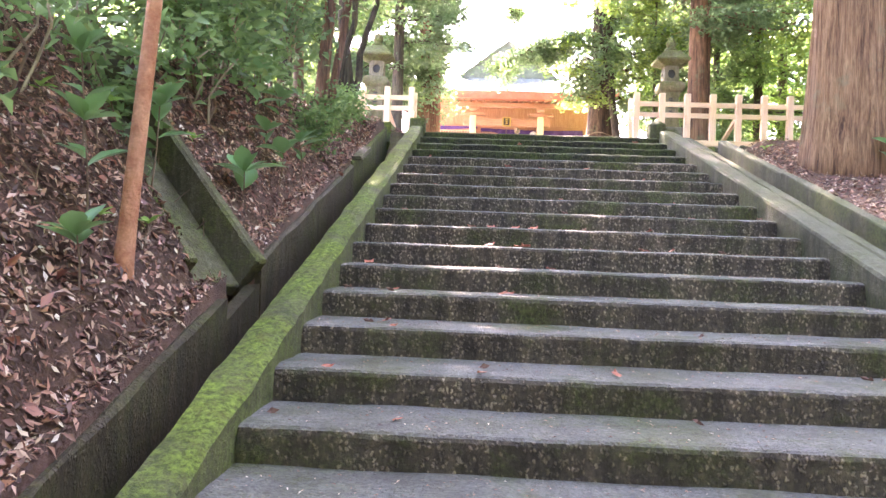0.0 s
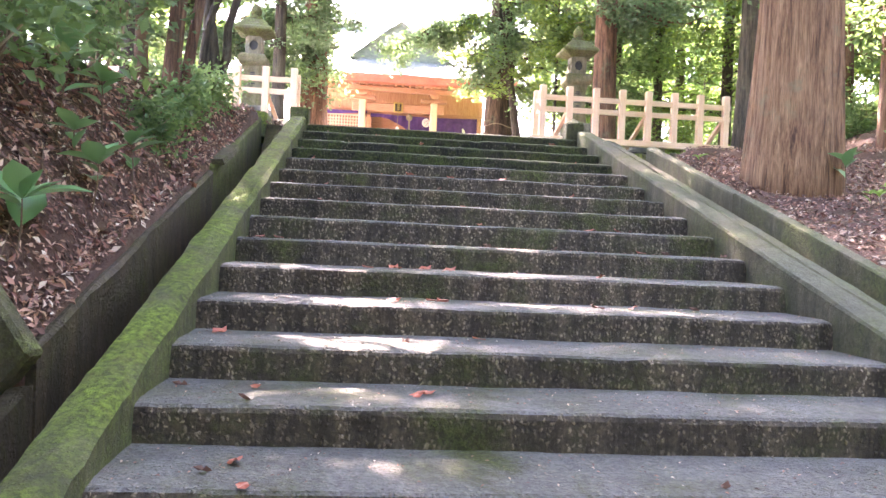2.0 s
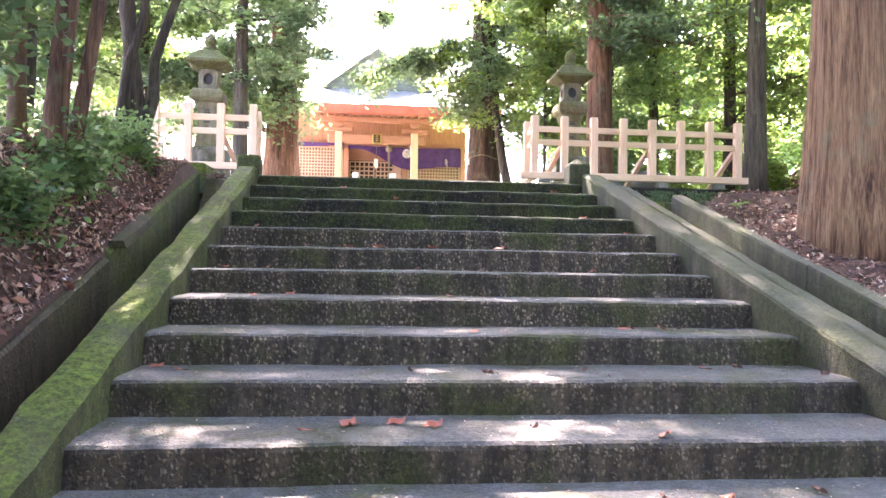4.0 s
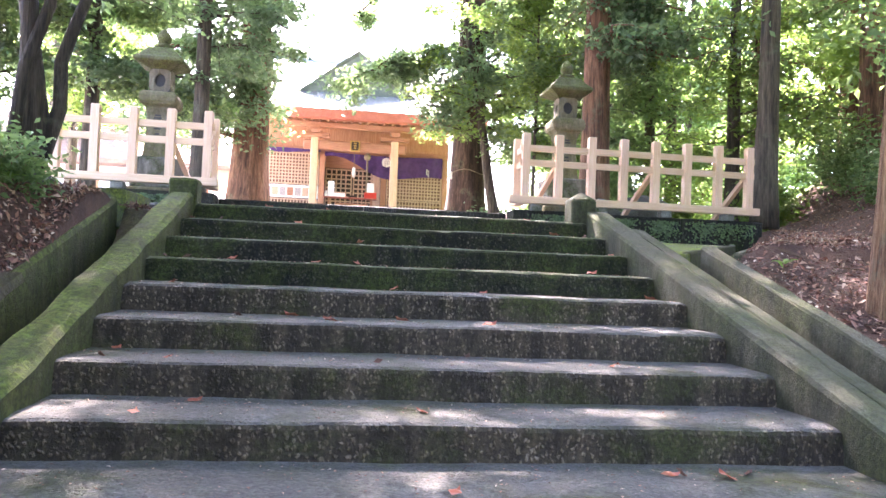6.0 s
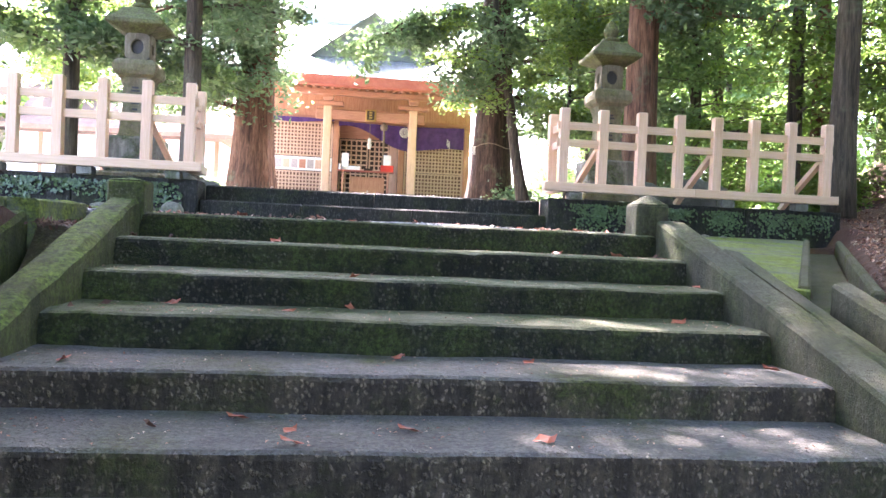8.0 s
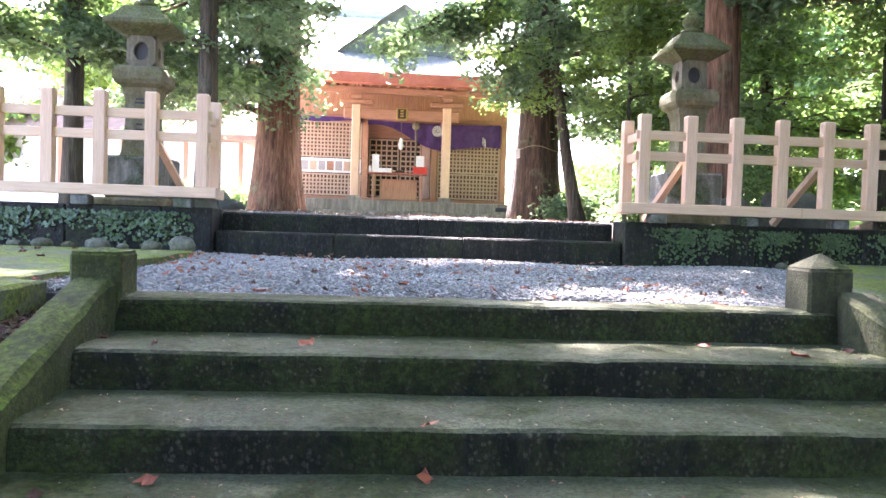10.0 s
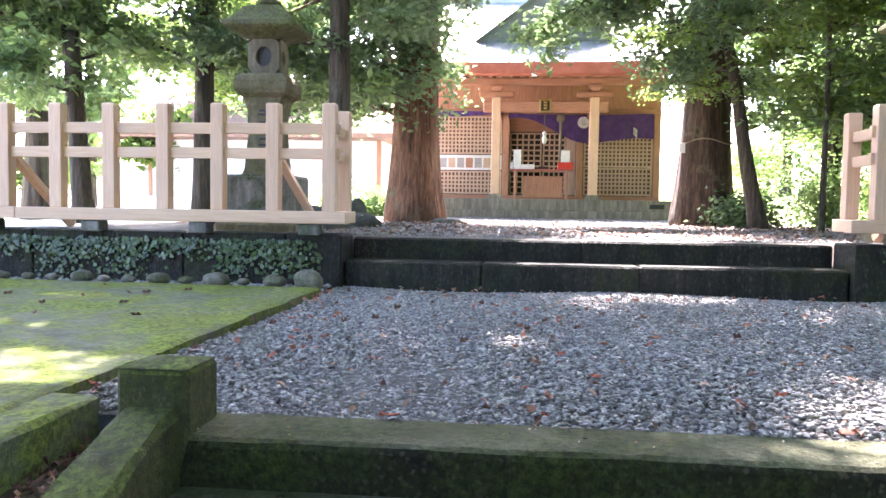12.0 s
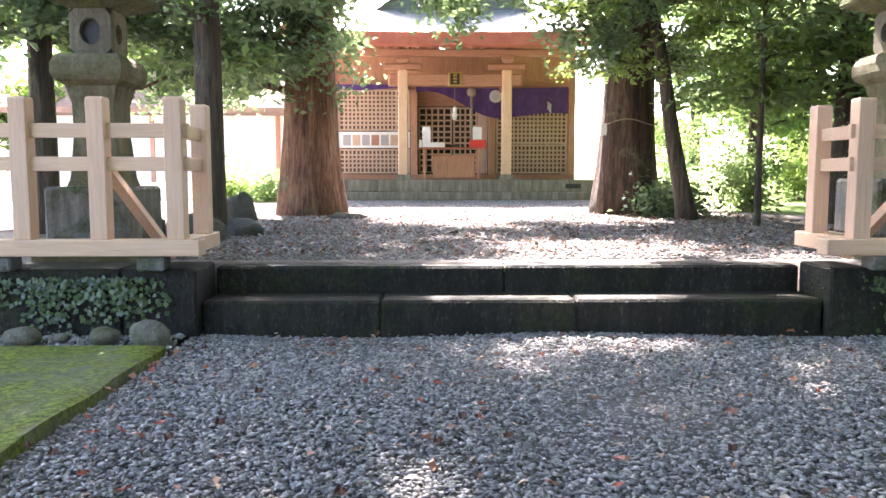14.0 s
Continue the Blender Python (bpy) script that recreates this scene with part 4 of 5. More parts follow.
small_box("leaflet_tray", -0.56, 19.42, TZ, 0.40, 0.24, 0.13, M_WHITE, "white leaflet tray on the offering table", "tray")
small_box("incense_stand", -0.10, 19.47, TZ, 0.28, 0.18, 0.08, M_WOODSHADE, "small dark stand on the offering table", "stand")
small_box("sanitizer_bottle", -1.0, 19.40, TZ, 0.08, 0.08, 0.20, M_PLASTER, "small white bottle on the offering table", "bottle")

# side building with white walls, out in the sun
hall = thing("side_building", (-10.5, 26.0, 0.5), "white-walled side building with a brown roof in the sun", "building")
part("wall", Geo().box(-5, 4.6, 0, 5, 0, 3.0, 0.02), M_PLASTER, hall)
for x in (-4.5, -2.2, 0.1, 2.4, 4.45):
    part("timber_post", Geo().box(x - 0.08, x + 0.08, -0.03, 0.05, 0, 3.0, 0.01), M_SHW, hall)
g = Geo()
g.v = [(-5.8, -1.2, 2.9), (5.5, -1.2, 2.9), (4.5, 2.5, 5.0), (-4.8, 2.5, 5.0), (-5.8, 6.2, 2.9), (5.5, 6.2, 2.9)] + [(-5.8, -1.2, 2.72), (5.5, -1.2, 2.72), (5.5, 6.2, 2.72), (-5.8, 6.2, 2.72)]
g.f = [(0, 1, 2, 3), (3, 2, 5, 4), (1, 5, 2), (0, 3, 4), (6, 7, 1, 0), (7, 8, 5, 1), (8, 9, 4, 5), (9, 6, 0, 4), (9, 8, 7, 6)]
part("roof", g, M_THATCH, hall, "brown weathered roof")
low = thing("garden_wall", (-6.6, 18.6, 0.46), "low pale plaster garden wall beside the shrine", "wall", kind="structure")
part("wall_body", Geo().box(-6, 1.9, 0, 0.3, 0, 0.5, 0.02), M_PLASTER, low)


# ---- trees ----
RNG = np.random.default_rng(7)


def path_points(a, b, n, sag=0.0, wob=0.0, seed=0):
    a, b = Vector(a), Vector(b)
    out = []
    for k in range(n + 1):
        s = k / n
        p = a.lerp(b, s)
        p.z += sag * math.sin(s * math.pi)
        if 0 < k:
            p += wob * Vector((noise.noise(Vector((seed, s * 3, 1))), noise.noise(Vector((seed, s * 3, 9))), 0.4 * noise.noise(Vector((seed, s * 3, 5)))))
        out.append(p)
    return out


def tree(name, foot, height, radius, label, bark_m, leaf_m, lean=(0, 0), flare=1.35, crown_from=3.0, reach=3.0, limbs=14, per=260, leaf=0.11, droop=-0.3, spread=0.55, seed=1, toward=None, flat=0.45, top_reach=0.5, upright=0.25, group="trees of the shrine wood", far=False, high=7.0, wide=1.0, extra=(), bend=1.0, crown_to=0.0):
    """A tapered fluted trunk, limbs with twigs, and a crown of single leaves in uneven sprays along the limbs."""
    x, y, z = foot
    t = thing(name, (x, y, z), label, "tree", group)
    rng = np.random.default_rng(seed)
    n = 18
    pts, rad = [], []
    for k in range(n + 1):
        s = (k / n) ** 1.4
        pts.append(Vector((lean[0] * s * height, lean[1] * s * height, s * height - 0.25 * (k == 0))) + 0.48 * radius * bend * s * Vector((noise.noise(Vector((seed * 1.7, s * 4, 0))), noise.noise(Vector((seed * 1.7, s * 4, 7))), 0)))
        rad.append(radius * (1 + (flare - 1) * math.exp(-s * height / (radius * 2.0))) * (1 - 0.75 * s))
    part("trunk", Geo().tube(pts, rad, 40 if radius > 0.2 else 12, True, 0.06, 0.12), bark_m, t, smooth=True)
    tw, C, wood_parts = Geo(), [], []
    for k in range(limbs):
        if not far:
            tw = Geo()
            wood_parts.append(tw)
        s = (k + 0.5 * rng.random()) / limbs
        h = crown_from + ((crown_to or height) - crown_from) * s
        i = min(n - 1, max(1, int(n * (h / height) ** (1 / 1.4))))
        base = pts[i]
        free = not toward or h > high
        ang = rng.random() * 2 * math.pi if free else toward[k % len(toward)] + rng.normal() * 0.35
        L = reach * (1 - (1 - top_reach) * s) * rng.uniform(0.65, 1.1) * (wide if h > high else 1.0)
        tip = base + Vector((math.cos(ang) * L, math.sin(ang) * L, L * (upright + droop * rng.uniform(0.3, 1.2))))
        pp = path_points(base, tip, 6, L * 0.10, 0.25, seed * 3.1 + k)
        r0 = max(0.012, radius * 0.17 * (1 - 0.6 * s))
        tw.tube(pp, [r0 * (1 - 0.85 * q / 6) + 0.004 for q in range(7)], 6)
        sub = 5 + int(L * 2.2)
        for q in range(sub):
            f = rng.uniform(0.25, 1.0)
            p0 = pp[min(6, int(f * 6))]
            off = Vector((rng.normal(), rng.normal(), rng.normal() * 0.35 + droop * 0.6)) * spread * (0.6 + 0.5 * (1 - f))
            p1 = p0 + off
            tw.tube([p0, p0.lerp(p1, 0.5) + Vector((0, 0, 0.04)), p1], [r0 * 0.35 + 0.003, r0 * 0.2 + 0.003, 0.003], 4, False)
            m = int(per * 0.47 * rng.uniform(0.5, 1.5))
            a = np.array(p0)[None] + (np.array(p1) - np.array(p0))[None] * rng.uniform(0.2, 1.15, m)[:, None]
            C.append(a + rng.normal(size=(m, 3)) * np.array([0.30, 0.30, 0.15]) * spread * 0.9)
    # hand-placed limbs; those from above 6 m are unseen sun blockers
    for z0, tip, m in extra:
        tw = Geo()
        wood_parts.append(tw)
        pp = path_points((0, 0, z0), tip, 8, 0.35, 0.3, seed + z0)
        tw.tube(pp, [0.05 * (1 - 0.1 * q) + 0.004 for q in range(9)], 6)
        for q in range(m):
            p0 = pp[int(rng.integers(3, 9))]
            w = 0.5 if z0 < 6 else 0.9
            p1 = p0 + Vector((rng.normal() * w, rng.normal() * w, rng.normal() * 0.25 - 0.25))
            tw.tube([p0, p0.lerp(p1, 0.5) + Vector((0, 0, 0.05)), p1], [0.008, 0.006, 0.003], 4, False)
            c = np.array(p0)[None] + (np.array(p1) - np.array(p0))[None] * rng.uniform(0.2, 1.1, 90)[:, None]
            C.append(c + rng.normal(size=(90, 3)) * np.array([0.16, 0.16, 0.09]))
    for q in wood_parts:
        part("limb", q, bark_m, t, smooth=True)
    if far:
        tagged(part("branchwork", tw, bark_m, t, smooth=True), kind="stuff")
    if C:
        C = np.concatenate(C)
        tagged(part("crown", quads("crown", leaves_at(C, leaf * 1.12, rng, flat), leaf_m), leaf_m, t), kind="stuff")
    return t


PI = math.pi
# the two great cedars before the hall, upper crowns widened unseen to cast shade
tree("cedar_tree", (-2.73, 12.2, 0.44), 16, 0.44, "great cedar with fibrous reddish bark beside the shrine approach", M_CEDAR, M_LEAFD, (0.0, 0.0), 1.45, 2.6, 3.4, 40, 250, 0.12, -0.55, 0.62, 11, upright=0.15, toward=[PI, PI * 1.2, PI * 0.8, PI * 1.5, PI * 0.6, PI * 1.35], wide=1.7, extra=((3.5, (0.35, -1.1, 2.55), 16), (3.7, (-0.8, -0.9, 2.6), 16), (3.3, (-1.5, -0.6, 2.5), 12)))
tree("cedar_tree", (2.64, 12.3, 0.44), 16, 0.44, "great cedar with roped trunk and shade-darkened bark beside the shrine approach", M_CEDARD, M_LEAFD, (0.0, 0.0), 1.4, 3.3, 3.2, 40, 250, 0.12, -0.5, 0.62, 12, upright=0.15, toward=[0.0, PI * 0.2, -PI * 0.2, -PI * 0.45, PI * 0.4], wide=1.7, extra=((4.2, (-3.0, -1.6, 3.3), 22), (4.5, (-2.5, -1.4, 3.6), 22), (3.6, (-1.2, -2.0, 2.9), 12), (3.5, (-1.0, -2.2, 2.35), 8)))
# the pale cedar beside the stairs, with added unseen limbs that shade the steps
tree("cedar_tree", (3.26, -2.5, -0.80), 15, 0.41, "thick pale-barked cedar beside the stair gutter", M_CEDARP, M_LEAFD, (0.0, 0.0), 1.2, 4.8, 5.0, 42, 330, 0.12, -0.15, 0.8, 13, wide=1.5, high=30, toward=[0.0, PI * 0.5, PI * 0.8, PI, PI * 1.15, PI * 0.65], extra=((7.5, (-2.5, 3.5, 8.6), 45), (7.8, (-3.8, 1.8, 8.6), 45), (8.0, (-1.0, 4.6, 9.0), 45), (8.2, (-4.6, 4.2, 9.2), 45)))
# trees by the right fence and on the hill
# extra: high limbs added out of view to keep sun off landing and steps
tree("cedar_tree", (4.10, 6.7, 0.44), 15, 0.27, "straight reddish cedar behind the stone lantern", M_CEDAR, M_LEAFD, (-0.012, 0), 1.2, 3.2, 2.0, 22, 120, 0.11, -0.35, 0.6, 14, wide=1.5, toward=[0.0, PI * 0.3, -PI * 0.3, -PI * 0.6], crown_to=6.5, extra=((8.0, (-3.6, -2.4, 8.8), 45), (7.3, (-3.0, -0.4, 7.8), 60), (7.4, (-1.2, -5.2, 8.2), 45), (7.5, (-2.5, -4.0, 8.6), 45), (7.8, (-2.4, -6.2, 8.4), 45), (8.0, (-3.2, 1.6, 8.4), 45), (7.9, (-3.9, -0.2, 8.2), 60)))
tree("forest_tree", (6.62, 5.3, 0.7), 13, 0.2, "slim grey-barked tree at the end of the fence", M_DBARK, M_LEAF, (0.004, 0), 1.25, 5.5, 1.8, 14, 160, 0.11, -0.25, 0.65, 15)
tree("bent_tree", (3.08, 10.4, 0.46), 6.6, 0.13, "dark forked tree leaning beside the great cedar", M_DBARK, M_LEAFF, (-0.19, 0.02), 1.5, 2.2, 2.2, 10, 110, 0.085, -0.35, 0.45, 16, bend=3.0, toward=[PI, PI * 0.8, PI * 1.25, 0.3])
tree("sapling", (3.55, 9.1, 0.46), 6.5, 0.045, "slim straight sapling with fresh green leaves", M_DBARK, M_LEAFF, (0.0, 0), 1.2, 1.8, 1.5, 14, 170, 0.10, -0.1, 0.5, 17)
for k, (x, y, h, r, mt) in enumerate(((7.6, 8.2, 12, 0.16, 0), (9.4, 6.4, 14, 0.24, 1), (5.6, 10.5, 11, 0.13, 0), (11.5, 10.0, 13, 0.22, 1), (8.2, 12.5, 12, 0.18, 0), (13.5, 5.5, 14, 0.25, 1), (10.2, 2.2, 13, 0.2, 0), (6.2, 15.5, 9, 0.12, 0), (14.0, 14.5, 12, 0.2, 0), (9.0, 19.0, 10, 0.16, 0), (6.9, 1.2, 12, 0.17, 1), (4.9, 9.6, 8, 0.17, 0), (6.9, 10.8, 9, 0.16, 0), (5.3, 13.4, 12, 0.15, 0), (8.9, 9.4, 13, 0.2, 1), (10.6, 12.6, 13, 0.2, 0), (9.2, 3.4, 13, 0.2, 1), (12.4, 8.2, 14, 0.22, 0))):
    tree("forest_tree", (x, y, ground_z(x, y)), h, r, "slender woodland tree with layered leaves on the slope", (M_DBARK, M_CEDAR)[mt], (M_LEAF, M_LEAFF)[k % 3 == 0], (0.02 * math.sin(k * 3), 0.01), 1.2, 1.6, 3.0, 16, 135, 0.125, -0.2, 0.75, 30 + k)
# trees behind the left fence and lantern
# its extra limbs are unseen and added to shade the steps
tree("forest_tree", (-3.10, 7.6, 0.46), 11, 0.16, "dark trunk close behind the stone lantern", M_DBARK, M_LEAFD, (0.0, 0), 1.2, 2.5, 2.6, 26, 240, 0.11, -0.4, 0.6, 51, toward=[PI, PI * 0.7, PI * 0.4, PI * 0.1], high=6.5, wide=1.6, extra=((7.5, (3.0, -4.0, 8.5), 45), (7.2, (2.0, -5.6, 8.2), 45), (8.0, (4.6, -2.8, 8.8), 45), (7.8, (1.0, -3.4, 8.4), 45), (7.6, (3.6, -5.0, 8.4), 60)))
tree("forest_tree", (-5.2, 8.2, 0.46), 10, 0.15, "dark branching tree behind the fence", M_DBARK, M_LEAF, (0.01, 0), 1.3, 2.2, 3.0, 20, 300, 0.12, -0.3, 0.65, 52, crown_to=7.5)
tree("bent_tree", (-6.5, 7.4, 0.46), 8, 0.13, "leaning dark tree behind the fence", M_DBARK, M_LEAF, (-0.09, 0.02), 1.4, 2.0, 2.8, 18, 300, 0.12, -0.3, 0.65, 53)
tree("forest_tree", (-8.4, 9.2, 0.46), 11, 0.19, "dark woodland tree at the sunny yard", M_DBARK, M_LEAF, (0.02, 0), 1.3, 2.3, 3.4, 18, 300, 0.13, -0.3, 0.7, 54)
tree("forest_tree", (-7.6, 14.5, 0.46), 9, 0.15, "woodland tree at the edge of the sunny yard", M_DBARK, M_LEAFF, (0.0, 0), 1.3, 2.6, 2.6, 14, 200, 0.13, -0.25, 0.7, 55)
# thin trees along the left bank
BANK = ((-2.66, -2.95, 6.5, 0.075, (0.05, 0.05), M_CEDAR), (-2.95, -2.75, 6.0, 0.06, (-0.03, 0.03), M_TWIG), (-2.60, -2.82, 6.5, 0.05, (0.13, 0.04), M_CEDAR), (-3.55, -3.9, 6.5, 0.075, (0.06, 0.02), M_DBARK), (-3.5, -1.4, 7, 0.09, (0.03, 0), M_DBARK), (-4.4, -2.3, 7.5, 0.10, (0.0, 0.02), M_DBARK), (-4.2, -5.2, 6.5, 0.07, (0.06, 0), M_TWIG), (-5.2, -6.8, 7.0, 0.09, (0.04, 0.0), M_DBARK), (-4.0, -8.6, 6.0, 0.06, (0.05, 0.04), M_TWIG), (-5.6, -3.8, 8, 0.11, (0, 0), M_DBARK))
for k, (x, y, h, r, ln, bm_) in enumerate(BANK):
    tree("bank_tree", (x, y, ground_z(x, y) - 0.05), h, r, "thin leafy tree growing on the leaf-strewn bank", bm_, (M_LEAF, M_LEAFF, M_LEAF)[k % 3], ln, 1.3, 1.9, 1.7, 15, 75, 0.080, -0.05, 0.45, 70 + k, toward=[PI * 0.5, PI, PI * 1.4, PI * 0.75, PI * 1.2, PI * 0.3], group="thin trees on the bank")
# the many-stemmed tree at the head of the bank
multi = tree("many_stemmed_tree", (-2.80, -0.78, -0.10), 6.5, 0.07, "dark tree with several stems and bare roots at the gutter", M_DBARK, M_LEAF, (-0.03, 0.02), 1.5, 1.7, 1.7, 14, 110, 0.085, -0.2, 0.45, 95, bend=2.0, toward=[PI * 0.5, PI, PI * 0.75, PI * 0.25])
for k, (dx, dy, top, r0) in enumerate(((0.62, 0.25, 2.9, 0.05), (-0.25, 0.1, 4.2, 0.06), (0.12, -0.12, 4.0, 0.045))):
    pp = path_points((0.05 * (k - 1), 0.03 * k, -0.05), (dx, dy, top), 8, 0, 0.25, 400 + k)
    part("trunk", Geo().tube(pp, [r0 * (1.25 - 0.1 * q) for q in range(9)], 10), M_DBARK, multi, smooth=True)
for k in range(7):
    a = -2.6 + 0.62 * k
    part("root", Geo().tube([(0.04 * math.cos(a), 0.04 * math.sin(a), 0.10), (0.16 * math.cos(a), 0.16 * math.sin(a), 0.06), (0.32 * math.cos(a + 0.2), 0.32 * math.sin(a + 0.2), 0.02), (0.42 * math.cos(a + 0.1), 0.42 * math.sin(a + 0.1), -0.05)], [0.045, 0.034, 0.024, 0.012], 7), M_DBARK, multi, smooth=True)
# tall trees added so their crowns keep the sun off the stairs
tree("shade_canopy_tree", (-5.0, -0.9, 0.1), 14, 0.2, "tall broadleaf tree added so its crown shades the stairs", M_DBARK, M_LEAF, (0.02, 0), 1.3, 4.6, 7.2, 34, 320, 0.13, -0.12, 0.9, 98, toward=[0.0, 0.3, -0.3, PI * 0.5, 0.15], high=30)
tree("shade_canopy_tree", (-6.6, -2.6, 0.1), 14, 0.17, "tall tree added on the bank so its crown shades the stairs", M_DBARK, M_LEAF, (0.0, 0), 1.3, 5.6, 7.6, 26, 300, 0.13, -0.1, 0.9, 99, toward=[0.0, 0.25, -0.35, -0.15, PI * 0.5], high=30)
# the orange-barked stem nearest the stairs
tree("peeling_tree", (-2.56, -7.60, -2.02), 5.5, 0.044, "thin stem with peeling orange bark on the bank", M_ORANGE, M_LEAF, (0.075, 0.01), 1.35, 3.0, 1.6, 8, 160, 0.10, -0.2, 0.5, 90, bend=5.0)
# distant wood that closes the view
for k in range(26):
    a = -1.9 + 3.8 * k / 25 if k < 18 else 2.2 + 1.9 * (k - 18) / 7
    d = 30 + 6 * math.sin(k * 2.7)
    x, y = math.sin(a) * d, 6 + math.cos(a) * d
    if (-9 < x < 7 and y > 20) or (x < -8 and y < 14):
        continue
    tree("far_tree", (x, y, ground_z(x, y)), 14 + 2 * math.sin(k * 1.3), 0.25, "tall tree in the wood beyond the precinct", M_DBARK, (M_LEAF, M_LEAFF)[k % 2], (0, 0), 1.2, 0.8, 4.5, 16, 90, 0.34, -0.1, 1.1, 120 + k, flat=0.3, group="trees of the far wood", far=True)
# unseen trees added behind the walker to block sky light from the risers
for k, (x, y) in enumerate(((-5.5, -13.5), (4.8, -12.5), (-7.5, -18.0), (7.2, -17.0), (-4.2, -19.5), (4.0, -20.5), (-8.5, -24.5), (0.5, -26.0), (8.5, -24.0), (-2.6, -23.5), (3.2, -25.5), (10.5, -12.0))):
    tree("rear_shade_tree", (x, y, ground_z(x, y)), 17 + 2 * math.sin(k * 1.7), 0.28, "unseen tree added behind the walker to block sky light", M_DBARK, M_LEAFD, (0, 0), 1.2, 2.5, 4.8, 20, 85, 0.34, -0.1, 1.1, 220 + k, flat=0.4, group="trees of the rear wood", far=True)
for k in range(14):
    x, y = 13 + 3.2 * (k % 5) + math.sin(k * 5.1), -3 + 2.6 * k
    tree("far_tree", (x, y, ground_z(x, y)), 13 + 2 * math.sin(k * 1.9), 0.2, "tall tree standing on the wooded hillside", (M_DBARK, M_CEDAR)[k % 2], (M_LEAF, M_LEAFF)[k % 2], (0, 0), 1.2, 0.6, 3.6, 16, 110, 0.26, -0.1, 1.0, 160 + k, flat=0.35, group="trees of the far wood", far=True)


# ---- loose ground cover ----
def stones(name, C, size, rng, material, flat=0.5):
    """Many small angular stones: squashed, tilted eight-sided lumps in one mesh."""
    n = len(C)
    base = np.array([[1, 0, 0], [0, 1, 0], [-1, 0, 0], [0, -1, 0], [0.2, 0.1, 1], [-0.1, -0.2, -1]], dtype=float)
    P = base[None] * rng.uniform(0.65, 1.3, (n, 6, 1))
    S = size * rng.uniform(0.5, 1.5, (n, 1, 1)) * np.stack([np.ones(n), rng.uniform(0.5, 0.9, n), rng.uniform(0.3, 0.6, n) * flat * 2], axis=1)[:, None, :]
    P = P * S
    a, b = rng.uniform(0, 2 * np.pi, n), rng.normal(0, 0.35, n)
    cb, sb = np.cos(b)[:, None], np.sin(b)[:, None]
    y, z = P[:, :, 1] * cb - P[:, :, 2] * sb, P[:, :, 1] * sb + P[:, :, 2] * cb
    ca, sa = np.cos(a)[:, None], np.sin(a)[:, None]
    x, y = P[:, :, 0] * ca - y * sa, P[:, :, 0] * sa + y * ca
    V = np.stack([x, y, z], axis=2) + C[:, None, :]
    F = np.array([[0, 1, 4], [1, 2, 4], [2, 3, 4], [3, 0, 4], [1, 0, 5], [2, 1, 5], [3, 2, 5], [0, 3, 5]])
    me = bpy.data.meshes.new(name)
    me.vertices.add(n * 6)
    me.vertices.foreach_set("co", V.astype(np.float32).ravel())
    me.loops.add(n * 24)
    me.loops.foreach_set("vertex_index", ((np.arange(n) * 6)[:, None, None] + F[None]).astype(np.int32).ravel())
    me.polygons.add(n * 8)
    me.polygons.foreach_set("loop_start", (np.arange(n * 8) * 3).astype(np.int32))
    me.polygons.foreach_set("loop_total", np.full(n * 8, 3, dtype=np.int32))
    me.materials.append(material)
    me.update(calc_edges=True)
    return me


def scatter(n, x0, x1, y0, y1, rng, z=None, lift=0.0):
    X, Y = rng.uniform(x0, x1, n), rng.uniform(y0, y1, n)
    Z = np.array([ground_z(a, b) for a, b in zip(X, Y)]) if z is None else np.full(n, z)
    return np.stack([X, Y, Z + lift], axis=1)


r = np.random.default_rng(21)
C = np.concatenate([scatter(84000, -2.34, 2.02, 0.27, 4.60, r, -0.012), scatter(26000, 2.02, 4.14, 0.5, 4.43, r, -0.005)])
C = C[(C[:, 0] < 2.02) | (C[:, 0] - 2.02 < (C[:, 1] - 0.5) * 0.54)]
C[:, 2] += 0.018 * np.sin(C[:, 0] * 2.1 + 1) * np.sin(C[:, 1] * 1.7) + r.uniform(-0.008, 0.014, len(C))
tagged(new("landing_gravel", stones("landing_gravel", C, 0.014, r, M_GRAVEL, 0.4)), "loose crushed grey gravel covering the landing", "gravel", kind="stuff")
C = scatter(3500, -8.5, -2.36, 3.95, 4.44, r, 0.0, 0.015)
tagged(new("edge_gravel", stones("edge_gravel", C, 0.024, r, M_GRAVEL)), "strip of grey gravel below the terrace wall", "gravel", kind="stuff")
C = np.concatenate([scatter(24000, -3.2, 4.2, 5.23, 10.5, r, None, 0.004), scatter(6000, -3.0, 3.0, 10.5, 19.0, r, None, 0.004)])
tagged(new("terrace_gravel", stones("terrace_gravel", C, 0.02, r, M_GRAVELD)), "thin scattered gravel on the terrace before the hall", "gravel", kind="stuff")


